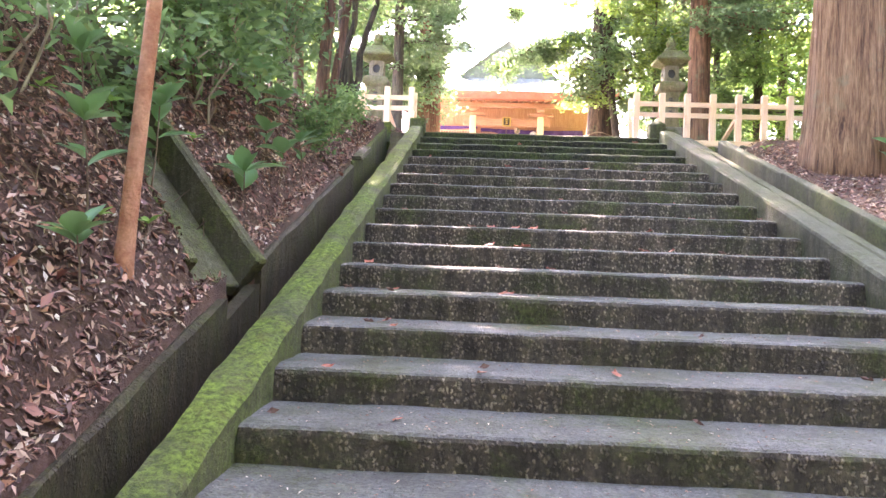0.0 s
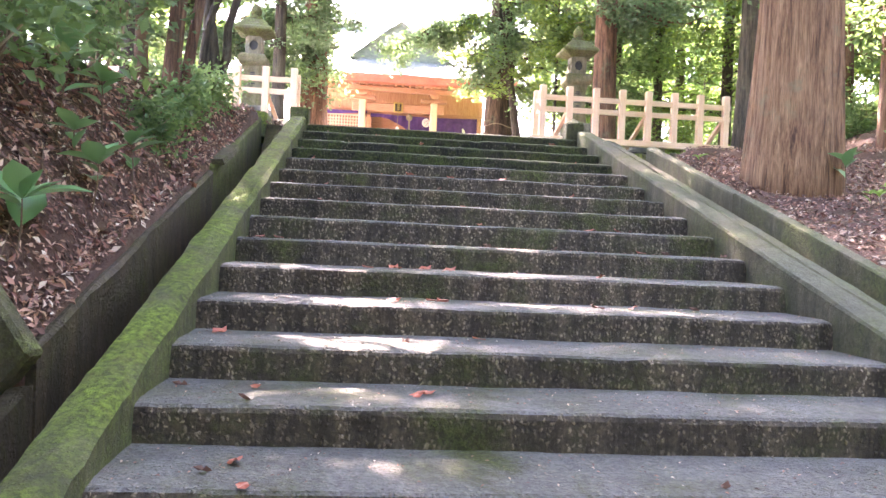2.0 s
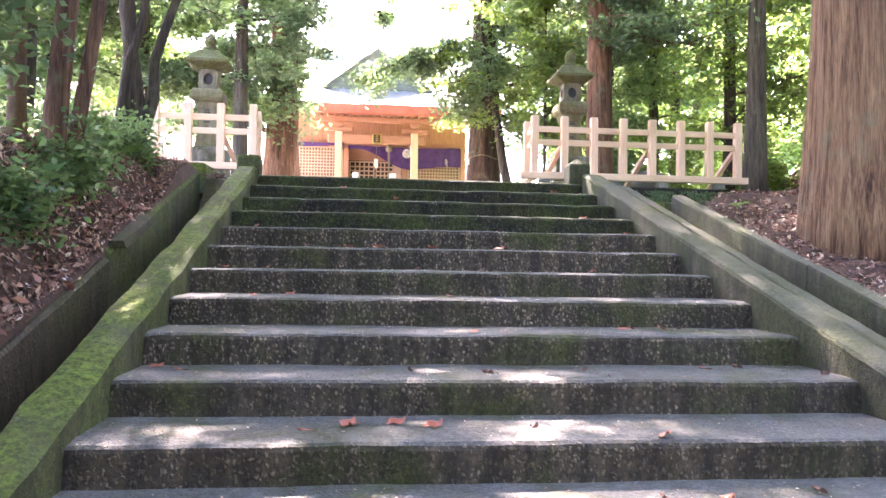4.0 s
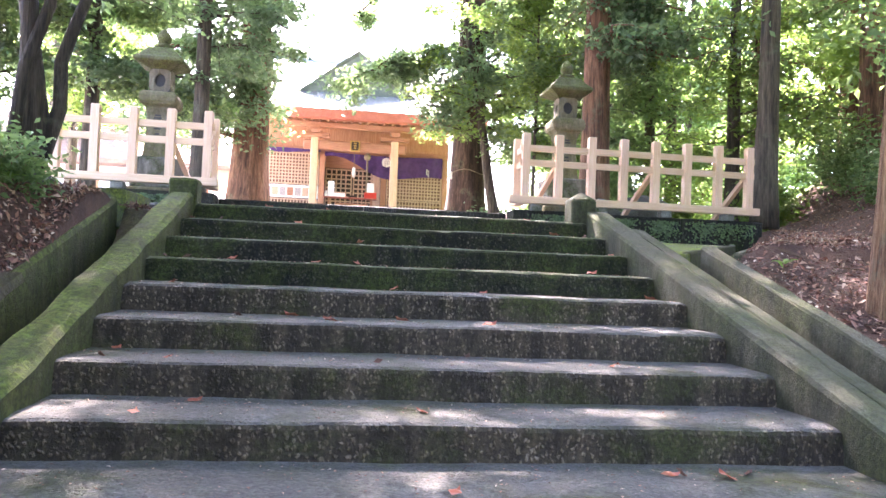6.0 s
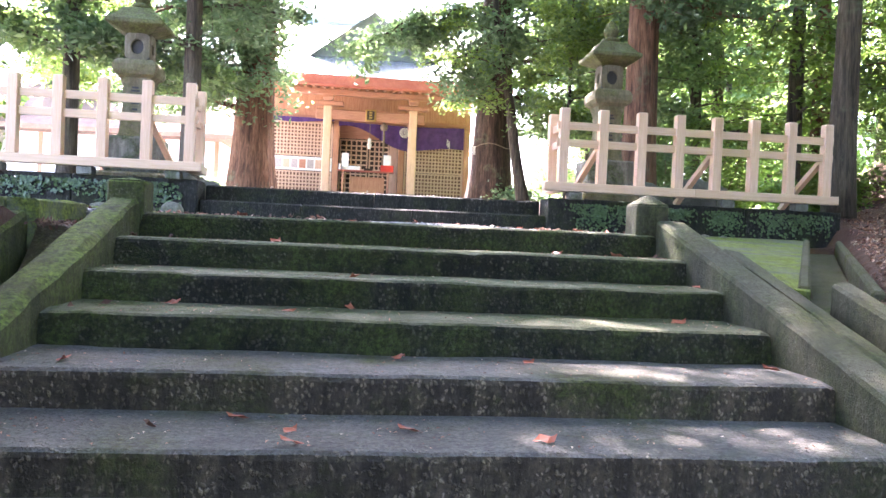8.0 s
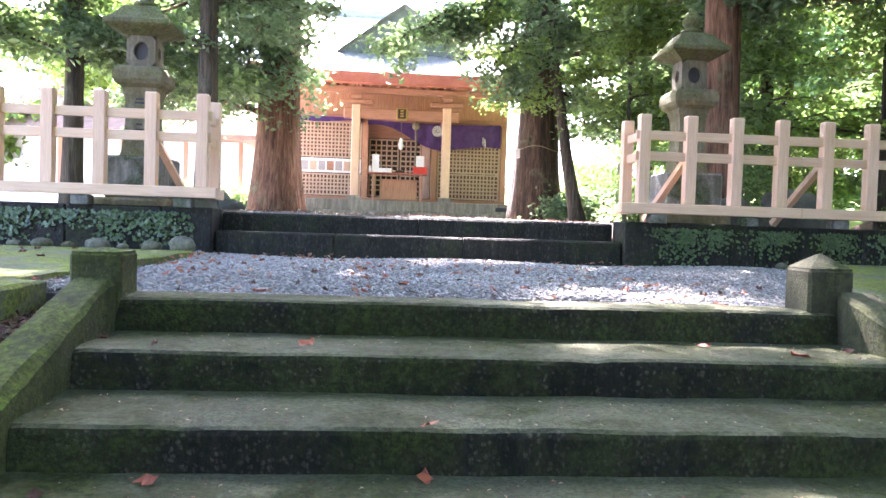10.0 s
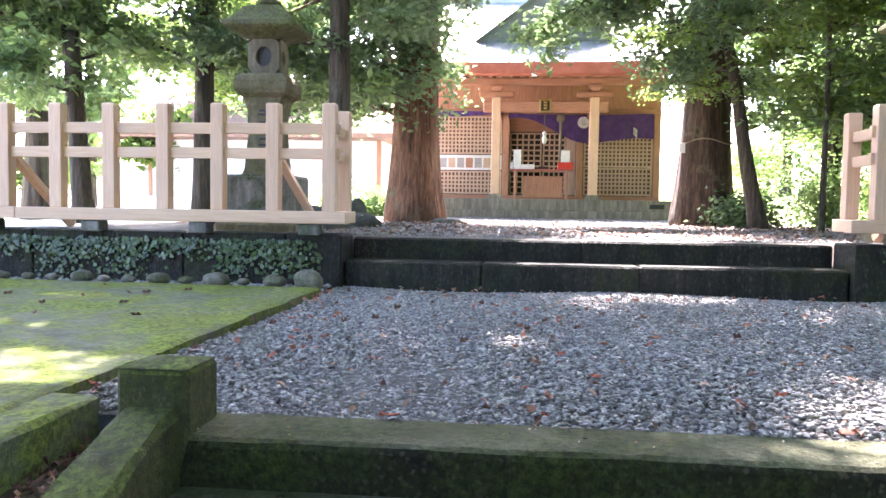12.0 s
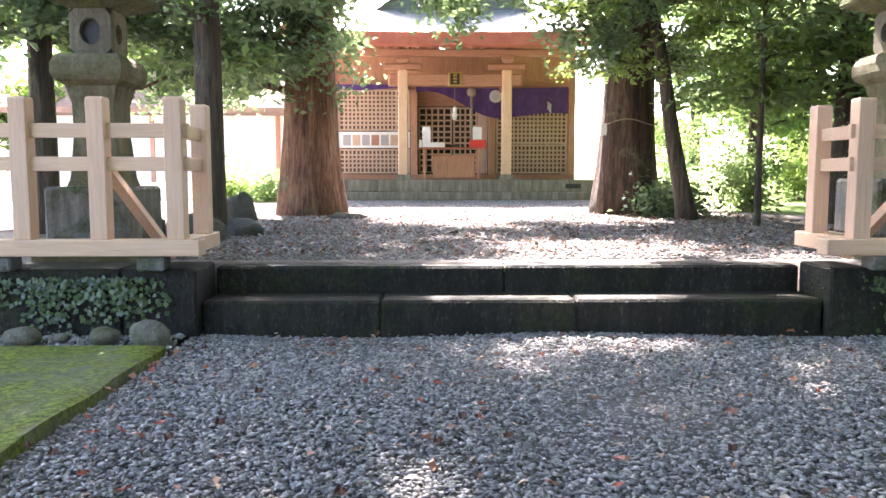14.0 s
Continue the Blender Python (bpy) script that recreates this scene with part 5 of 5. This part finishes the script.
def litter_mesh(name, C, size, rng, material, tilt=0.35):
    """Fallen leaves that lie on the slope, curled and tilted a little."""
    n = len(C)
    e = 0.06
    gx = np.array([(ground_z(a + e, b) - ground_z(a - e, b)) / (2 * e) for a, b, _ in C])
    gy = np.array([(ground_z(a, b + e) - ground_z(a, b - e)) / (2 * e) for a, b, _ in C])
    gx, gy = np.clip(gx, -1.6, 1.6), np.clip(gy, -1.6, 1.6)
    nrm = np.stack([-gx, -gy, np.ones(n)], axis=1) + rng.normal(size=(n, 3)) * tilt
    nrm /= np.linalg.norm(nrm, axis=1)[:, None]
    d = np.cross(nrm, rng.normal(size=(n, 3)))
    d /= np.linalg.norm(d, axis=1)[:, None]
    s = np.cross(nrm, d)
    L = (size * rng.uniform(0.5, 1.6, n))[:, None]
    w = rng.uniform(0.09, 0.26, n)[:, None]
    curl = rng.normal(0.06, 0.08, n)[:, None]
    mid = C + d * L * rng.uniform(0.32, 0.62, n)[:, None] + nrm * L * curl * 0.5
    return quads(name, np.stack([C, mid + s * L * w + nrm * L * curl, C + d * L, mid - s * L * w + nrm * L * curl], axis=1), material)


C = scatter(46000, -4.0, -2.245, -12.0, -0.8, r, None, 0.008)
tagged(new("bank_crumbs", litter_mesh("bank_crumbs", C, 0.03, r, M_CRUMB, 0.5)), "fine dark leaf crumbs covering the bank", "leaf litter", kind="stuff")
C = scatter(14000, 2.36, 5.5, -7.5, 0.0, r, None, 0.008)
C = C[~((C[:, 1] > -1.1) & (C[:, 0] < 2.6 + (C[:, 1] + 1.1) * 0.63))]
tagged(new("slope_crumbs", litter_mesh("slope_crumbs", C, 0.03, r, M_CRUMB, 0.5)), "fine dark leaf crumbs covering the slope", "leaf litter", kind="stuff")
C = np.concatenate([scatter(38000, -4.2, -2.245, -12.5, -0.8, r, None, 0.018), scatter(5000, -7.0, -4.2, -12, 0, r, None, 0.012)])
tagged(new("large_bank_leaves", litter_mesh("large_bank_leaves", scatter(3800, -4.2, -2.26, -12.5, -0.8, r, None, 0.026), 0.062, r, M_BANKLEAF, 0.6)), "larger curled reddish dead leaves on the bank", "leaf litter", kind="stuff")
tagged(new("bank_litter", litter_mesh("bank_litter", C, 0.042, r, M_LITTER, 0.6)), "thick brown and reddish dead leaves on the bank", "leaf litter", kind="stuff")
C = np.concatenate([scatter(16000, 2.36, 5.5, -8, 0.5, r, None, 0.012), scatter(9000, 5.0, 10, -4, 9, r, None, 0.012), scatter(5000, 3.4, 6.5, -0.5, 4.4, r, None, 0.012)])
C = C[~((C[:, 1] > -1.1) & (C[:, 0] < 2.72 + (C[:, 1] + 1.1) * 0.63))]
C = C[~((C[:, 1] > 4.3) & (C[:, 0] < 6.0))]
tagged(new("slope_litter", litter_mesh("slope_litter", C, 0.045, r, M_LITTER, 0.45)), "brown dead leaves scattered on the earthen slope", "leaf litter", kind="stuff")
C = scatter(2600, -2.9, 4.5, 5.4, 12, r, None, 0.02)
tagged(new("terrace_litter", litter_mesh("terrace_litter", C, 0.05, r, M_LITTER, 0.3)), "small dead leaves strewn on the terrace gravel", "leaf litter", kind="stuff")
C = scatter(900, -2.19, -1.99, -11, -0.3, r, 0)
C[:, 2] = SL * C[:, 1] - 0.40
tagged(new("gutter_litter", quads("gutter_litter", leaves_at(C, 0.055, r, 0.8), M_LITTER)), "wet dead leaves lying in the gutter", "leaf litter", kind="stuff")
C = scatter(420, -2.3, 2.0, 0.3, 4.5, r, 0.02)
tagged(new("gravel_litter", quads("gravel_litter", leaves_at(C, 0.045, r, 0.85), M_LITTER)), "small dead leaves among the gravel", "leaf litter", kind="stuff")
# fine grit and leaf scraps on the treads
C = []
for j in range(0, 30):
    m = 170
    C.append(np.stack([r.uniform(STEP_L + 0.03, STEP_R - 0.03, m), -RUN * j + 0.03 + (RUN - 0.08) * r.uniform(0, 1, m) ** 0.7, np.full(m, -RISE * j + 0.008)], axis=1))
C = np.concatenate(C)
tagged(new("tread_grit", quads("tread_grit", leaves_at(C, 0.016, r, 0.9), M_LITTER)), "fine leaf scraps scattered on the stair treads", "leaf litter", kind="stuff")


def sticks(name, n, x0, x1, y0, y1, label, rng):
    g = Geo()
    for k in range(n):
        x, y = rng.uniform(x0, x1), rng.uniform(y0, y1)
        a, L = rng.uniform(0, 2 * PI), rng.uniform(0.12, 0.5)
        x2, y2 = x + math.cos(a) * L, y + math.sin(a) * L
        if not -2.42 < x2 < 2.4:
            z1, z2 = ground_z(x, y) + 0.02, ground_z(x2, y2) + 0.03
            g.tube([(x, y, z1), ((x + x2) / 2, (y + y2) / 2, (z1 + z2) / 2 + 0.02), (x2, y2, z2)], [0.0045, 0.004, 0.002], 3, False)
    tagged(part(name, g, M_TWIG), label, "twigs", kind="stuff")


sticks("bank_twigs", 750, -4.0, -2.5, -11.5, -1.0, "thin dry twigs lying on the leafy bank", r)
sticks("slope_twigs", 160, 2.5, 6.0, -6, 3, "dry twigs lying on the earthen slope", r)


# single fallen leaves that stand out on the steps
def fallen_leaf(w, fold, seed):
    """A dry leaf: pointed, uneven outline, one side curled up."""
    q = random.Random(seed)
    g = Geo()
    ring = [(0, 0.0, 0), (0.14, 0.16, 0.10), (0.32, 0.31, 0.20), (0.55, 0.26, 0.13), (0.78, 0.15, 0.10), (1.0, 0.03, 0.17), (0.80, -0.13, 0.02), (0.56, -0.24, 0.0), (0.34, -0.20, 0.03), (0.12, -0.12, 0.0)]
    ring = [(x * w * q.uniform(0.9, 1.1), y * w * q.uniform(0.65, 1.25), max(0.0, z * w * fold * q.uniform(0.4, 1.3)) + 0.003) for x, y, z in ring]
    g.add(ring + [(0.28 * w, 0.01, 0.004), (0.62 * w, 0, 0.012 * fold)], [(0, 1, 10), (1, 2, 10), (2, 3, 11, 10), (3, 4, 11), (4, 5, 11), (5, 6, 11), (6, 7, 11), (7, 8, 10, 11), (8, 9, 10), (9, 0, 10)])
    return g


LEAFS = [fallen_leaf(0.075, 1.0, 1).data("fallen_leaf", M_REDLEAF), fallen_leaf(0.06, 2.0, 2).data("fallen_leaf", M_CRUMB), fallen_leaf(0.095, 1.5, 3).data("fallen_leaf", M_REDLEAF)]
rr = random.Random(5)
for k in range(95):
    j = rr.randint(0, 17)
    x = STEP_L + 0.06 + (rr.random() ** 2.2) * 3.3 if k % 2 else rr.uniform(STEP_L + 0.05, STEP_R - 0.05)
    ob = new("fallen_leaf", LEAFS[k % 3])
    ob.location = (x, -RUN * j + rr.uniform(0.05, RUN - 0.09), -RISE * j + 0.007)
    ob.rotation_euler = (0, 0, rr.uniform(0, 6.28))
    tagged(ob, ("reddish fallen leaf lying on a stair tread", "curled brown fallen leaf lying on a stair tread", "large orange-red fallen leaf on a stair tread")[k % 3], "leaf", "fallen leaves on the steps")
for k in range(26):
    ob = new("fallen_leaf", LEAFS[1])
    ob.location = (rr.uniform(-5.5, -2.5), rr.uniform(0.2, 3.8), 0.053)
    ob.rotation_euler = (0, 0, rr.uniform(0, 6.28))
    tagged(ob, "curled brown fallen leaf on the mossy slab", "leaf", "fallen leaves on the slab")
SMALL = [fallen_leaf(0.055, 1.4, 4).data("fallen_leaf", M_REDLEAF), fallen_leaf(0.05, 2.4, 5).data("fallen_leaf", M_CRUMB), fallen_leaf(0.065, 1.8, 6).data("fallen_leaf", M_LITTER)]
for k in range(110):
    ob = new("fallen_leaf", SMALL[k % 3])
    ob.location = (-2.3 + 4.3 * rr.random() ** (2.5 if k % 2 else 1.0), rr.uniform(0.35, 4.5), 0.012)
    ob.rotation_euler = (rr.uniform(-0.3, 0.3), rr.uniform(-0.3, 0.3), rr.uniform(0, 6.28))
    tagged(ob, "small withered leaf lying on the landing gravel", "leaf", "fallen leaves on the gravel")
C = scatter(420, -2.15, -1.97, -0.75, 0.2, r, 0.0)
C[:, 2] = -0.095
tagged(new("gutter_litter", litter_mesh("gutter_litter", C, 0.032, r, M_CRUMB, 0.5)), "dead leaves lying in the damp gutter", "leaf litter", kind="stuff")
C = scatter(2600, -3.2, 4.2, 5.4, 12.0, r, None, 0.016)
tagged(new("terrace_litter", litter_mesh("terrace_litter", C, 0.045, r, M_LITTER, 0.4)), "dead leaves strewn over the terrace gravel", "leaf litter", kind="stuff")


# ---- ivy, cobbles, boulders ----
def ivy(name, n, x0, x1, clumps, rng, parent_label):
    P = []
    for cx in clumps:
        m = n // len(clumps)
        zc = 0.42 - np.abs(rng.normal(0, 0.17, m)) * rng.uniform(0.2, 1.2)
        P.append(np.stack([cx + rng.normal(0, rng.uniform(0.07, 0.19), m), np.full(m, 4.367) - rng.uniform(0, 0.02, m), zc], axis=1))
    C = np.concatenate(P)
    C = C[(C[:, 0] > x0) & (C[:, 0] < x1) & (C[:, 2] > 0.0)]
    k = len(C)
    d = np.stack([rng.normal(0, 1, k), rng.normal(-0.15, 0.15, k), -np.abs(rng.normal(0.6, 0.6, k))], axis=1)
    d /= np.linalg.norm(d, axis=1)[:, None]
    nn = np.array([[0, -1.0, 0.35]]) + rng.normal(size=(k, 3)) * 0.3
    s = np.cross(d, nn)
    s /= np.linalg.norm(s, axis=1)[:, None]
    L = (0.034 * rng.uniform(0.6, 1.4, k))[:, None]
    mid = C + d * L * 0.4
    Q = np.stack([C, mid + s * L * 0.5, C + d * L, mid - s * L * 0.5], axis=1)
    tagged(new(name, quads(name, Q, M_IVY)), parent_label, "ivy", kind="stuff")


ivy("ivy", 2600, -9, -2.45, (-7.4, -6.5, -5.9, -5.4, -4.95, -4.6, -4.25, -3.8, -3.3, -3.0, -2.75), r, "small-leaved ivy creeping over the black terrace wall")
ivy("ivy", 1900, 2.15, 5.9, (2.55, 2.75, 3.05, 3.6, 3.8, 4.3, 4.5, 5.0, 5.35, 5.75), r, "ivy hanging in tufts down the terrace wall")


def lump(name, size, seed, material, rough=0.25):
    bm = bmesh.new()
    bmesh.ops.create_icosphere(bm, subdivisions=3, radius=1.0)
    for v in bm.verts:
        q = v.co.copy()
        f = 1 + rough * noise.noise(q * 1.3 + Vector((seed, 0, 0))) + rough * 0.4 * noise.noise(q * 3.5 + Vector((0, seed, 0)))
        v.co = Vector((q.x * size[0], q.y * size[1], q.z * size[2])) * f
    me = bpy.data.meshes.new(name)
    bm.to_mesh(me)
    bm.free()
    me.materials.append(material)
    me.polygons.foreach_set("use_smooth", [True] * len(me.polygons))
    return me


xs = -2.50
COB = [lump("cobble", (0.14, 0.10, 0.085), s, M_PEBBLE, 0.15) for s in range(5)]
for k in range(22):
    ob = new("cobble", COB[k % 5])
    sc = 1.0 if k == 0 else rr.uniform(0.4, 0.95)
    ob.location = (xs, 4.10 + rr.uniform(-0.03, 0.03), 0.045 + 0.03 * sc)
    ob.scale = (sc, sc, sc * (1.25 if k == 0 else 0.9))
    ob.rotation_euler = (0, 0, rr.uniform(-0.4, 0.4))
    tagged(ob, "rounded river cobble edging the mossy slab", "stone", "row of cobbles")
    xs -= 0.16 + 0.15 * sc
for x, y, s in ((3.72, 4.22, 0.5), (3.92, 4.3, 0.4), (4.05, 4.15, 0.55), (4.2, 4.32, 0.4), (4.36, 4.28, 0.5), (-2.62, -0.53, 0.8), (-3.15, -0.5, 1.1), (-3.4, -0.52, 0.8)):
    ob = new("cobble", COB[int(s * 10) % 5])
    ob.location, ob.scale = (x, y, 0.05 * s + (0.02 if y > 0 else -0.05)), (s, s, s)
    tagged(ob, "rounded stone lying at the edge of the slab", "stone", "loose stones by the slab")
for x, y, z, sz, sd in ((-3.55, 10.6, 0.56, (0.26, 0.22, 0.30), 3), (-3.15, 7.0, 0.52, (0.30, 0.25, 0.22), 5), (-2.78, 7.6, 0.50, (0.22, 0.2, 0.13), 8), (-3.6, 6.6, 0.5, (0.34, 0.3, 0.3), 9), (-2.0, 10.9, 0.47, (0.30, 0.12, 0.07), 12), (3.9, 5.9, 0.5, (0.4, 0.35, 0.32), 15), (4.9, 6.2, 0.6, (0.45, 0.35, 0.40), 17), (-2.72, -1.30, -0.12, (0.16, 0.13, 0.11), 19), (-2.62, -1.02, -0.10, (0.14, 0.13, 0.10), 23)):
    ob = new("boulder", lump("boulder", sz, sd, M_ROCK, 0.4))
    ob.location = (x, y, max(z, ground_z(x, y) + sz[2] * 0.25))
    tagged(ob, "dark mossy boulder lying among the trees", "rock", "boulders on the terrace")

# straw rope with a paper strip round the right cedar
cx, cy, cr = 2.64, 12.3, 0.50
rope = tagged(part("straw_rope", Geo().tube([(cx + cr * math.cos(a * PI / 10), cy + cr * math.sin(a * PI / 10), 2.0 + 0.05 * math.sin(a)) for a in range(21)], [0.012] * 21, 6), M_ROPE), "thin straw rope tied round the cedar trunk", "rope")
part("paper_strip", Geo().box(2.12, 2.22, 12.0, 12.035, 1.80, 1.98, 0.002, None), M_WHITE, rope, "folded white paper strip")


# ---- plants on the bank ----
def leaf_blade(L, W, droop):
    g = Geo()
    prof = [(0.0, 0.02), (0.2, 0.62), (0.45, 1.0), (0.72, 0.75), (1.0, 0.0)]
    for s, w in prof:
        z = -droop * L * s * s
        g.v += [(L * s, -W * w / 2, z + W * 0.16 * w), (L * s, 0, z), (L * s, W * w / 2, z + W * 0.16 * w)]
    for k in range(4):
        i = k * 3
        g.f += [(i, i + 3, i + 4, i + 1), (i + 1, i + 4, i + 5, i + 2)]
    return g


M_BIG = leaf_mat("glossy_broad_leaf", [(0.0, (0.09, 0.22, 0.08)), (0.6, (0.14, 0.30, 0.12)), (1.0, (0.20, 0.38, 0.16))], 0.3, 0.3)
M_YOUNG = leaf_mat("young_leaf", [(0.0, (0.14, 0.30, 0.03)), (1.0, (0.24, 0.42, 0.06))], 0.5, 0.4)
BLADE = [leaf_blade(0.19, 0.11, 0.25).data("leaf", M_BIG, True), leaf_blade(0.16, 0.09, 0.15).data("leaf", M_BIG, True)]
YOUNG = [leaf_blade(0.09, 0.045, 0.3).data("leaf", M_YOUNG, True)]


def seedling(x, y, h, n, blades, label, size=1.0, seed=0):
    q = random.Random(seed)
    t = thing("broadleaf_seedling", (x, y, ground_z(x, y)), label, "plant", "seedlings on the bank")
    top = Vector((q.uniform(-0.04, 0.04), q.uniform(-0.04, 0.04), h))
    part("stem", Geo().tube([(0, 0, -0.05), top * 0.5 + Vector((0.01, 0, 0)), top], [0.006, 0.005, 0.004], 5), M_TWIG, t)
    for k in range(n):
        f = 1.0 if k < n * 0.65 else q.uniform(0.45, 0.9)
        ob = part("leaf", blades[k % len(blades)], None, t)
        ob.location = top * f
        ob.rotation_euler = (q.uniform(-0.3, 0.3), q.uniform(-1.1, -0.35), k * 2.4 + q.uniform(-0.3, 0.3))
        s = size * q.uniform(0.75, 1.15)
        ob.scale = (s, s, s)


PLANTS = ((-2.46, -5.2, 0.28, 8, 1.0), (-2.45, -4.5, 0.30, 9, 0.95), (-2.75, -5.0, 0.55, 10, 1.0), (-2.56, -8.0, 0.26, 8, 1.0), (-2.72, -7.65, 0.55, 10, 1.05), (-2.50, -6.0, 0.24, 8, 1.25), (-2.75, -6.9, 0.5, 9, 1.0), (-2.95, -7.3, 0.6, 10, 1.0), (-2.6, -5.1, 0.25, 7, 0.9), (-2.7, -4.4, 0.35, 9, 0.9), (-2.9, -8.6, 0.5, 9, 1.1), (-3.3, -6.5, 0.5, 10, 1.1), (-2.5, -3.4, 0.25, 8, 0.8), (-3.2, -5.5, 0.6, 10, 1.0), (-2.55, -2.6, 0.3, 8, 0.8), (-3.5, -7.9, 0.6, 11, 1.1), (3.45, -3.05, 0.35, 9, 0.9), (3.75, -3.5, 0.3, 7, 0.8), (4.6, -2.2, 0.4, 9, 0.9), (4.1, -4.6, 0.3, 8, 0.9), (5.4, 0.2, 0.4, 9, 0.9))
for k, (x, y, h, n, s) in enumerate(PLANTS):
    seedling(x, y, h, n, BLADE, "young broadleaf plant with large glossy leaves", s * 1.15, k)
for k in range(30):
    x = rr.uniform(-3.3, -2.46) if k < 24 else rr.uniform(2.5, 4.5)
    y = rr.uniform(-9.8, -1.2) if k < 24 else rr.uniform(-5, -1.5)
    seedling(x, y, rr.uniform(0.05, 0.14), 5, YOUNG, "tiny bright green seedling among dead leaves", 1.0, 40 + k)


def shrub(x, y, h, stems, label, seed, leaf_m, per=95, leaf=0.085, spread=0.45, low=0.35):
    """Many thin stems from one root, leafy above."""
    rng = np.random.default_rng(seed)
    t = thing("shrub", (x, y, ground_z(x, y) - 0.04), label, "shrub", "shrubs on the bank")
    C = []
    for k in range(stems):
        a, L = rng.uniform(0, 2 * PI), h * rng.uniform(0.6, 1.1)
        tip = Vector((math.cos(a) * L * 0.35, math.sin(a) * L * 0.35, L))
        pp = path_points((0.04 * math.cos(a), 0.04 * math.sin(a), 0), tip, 5, 0, 0.18, seed + k * 1.7)
        part("stem", Geo().tube(pp, [0.011, 0.010, 0.008, 0.007, 0.005, 0.003], 5, False), M_PALETWIG if k % 2 else M_TWIG, t)
        for q in range(5):
            f = rng.uniform(low, 1.0)
            p = np.array(pp[min(5, int(f * 5.5))])
            m = int(per * rng.uniform(0.5, 1.5))
            C.append(p[None] + rng.normal(size=(m, 3)) * np.array([1, 1, 0.6]) * spread * 0.55)
    tagged(part("foliage", quads("foliage", leaves_at(np.concatenate(C), leaf, rng, 0.45), leaf_m), leaf_m, t), kind="stuff")


M_PALETWIG = plain("pale_stem", (0.26, 0.19, 0.11), (0.42, 0.33, 0.21), 10, 0.8)
for k, (x, y, h, n) in enumerate(((-3.15, -5.0, 1.7, 6), (-4.3, -8.4, 2.2, 6), (-3.5, -4.0, 1.8, 6), (-4.5, -5.6, 2.3, 7), (-3.5, -2.8, 1.7, 6))):
    shrub(x, y, h, n, "leafy shrub with thin pale stems on the bank", 300 + k, (M_LEAF, M_LEAFF)[k % 2], 38, 0.08, 0.4, 0.62)
for k, (x, y, h) in enumerate(((-3.05, -8.6, 0.9), (-3.3, -7.4, 1.2), (-3.2, -6.4, 1.1), (-3.6, -8.2, 1.3), (-2.95, -5.6, 0.8), (-3.9, -7.6, 1.5), (-3.4, -9.5, 1.2), (-2.9, -4.3, 0.8))):
    shrub(x, y, h, 5, "young leafy shrub rooted in the leaf litter", 380 + k, M_LEAF, 18, 0.10, 0.34, 0.6)
for k, (x, y, h) in enumerate(((-3.1, -5.3, 1.9), (-3.45, -4.4, 2.1), (-3.6, -6.0, 2.2), (-3.05, -3.6, 1.8))):
    shrub(x, y, h, 8, "tall leafy shrub leaning over the bank", 410 + k, (M_LEAF, M_LEAFD)[k % 2], 52, 0.09, 0.42, 0.4)
for k, (x, y) in enumerate(((-2.62, -1.5), (-2.75, -2.1), (-2.6, -2.9), (-2.95, -1.0), (-3.1, -1.8), (-2.55, -3.7))):
    shrub(x, y, 0.38, 7, "low leafy undergrowth at the gutter edge", 340 + k, M_LEAF, 40, 0.06, 0.2, 0.2)
for k, (x, y, h) in enumerate(((3.15, 11.3, 0.42), (5.2, 8.0, 1.3), (6.8, 9.5, 1.5), (8.6, 4.6, 0.9), (7.8, 7.2, 1.0), (9.2, 6.6, 1.2), (8.4, 8.6, 1.3), (10.4, 5.4, 1.1), (9.6, 4.0, 0.9), (5.0, 13, 1.4), (7.5, 16, 1.8), (10, 8.3, 1.5), (-5.5, 17.5, 0.8), (-4.6, 17.9, 0.7), (4.8, 20, 1.6), (6.5, 22, 2.0), (9.5, 14, 1.9))):
    shrub(x, y, h, 6, "sunlit undergrowth at the wood's edge", 360 + k, M_LEAFD if k == 0 else (M_LEAFF, M_LEAF)[k % 2], 80, 0.10, 0.5, 0.2)
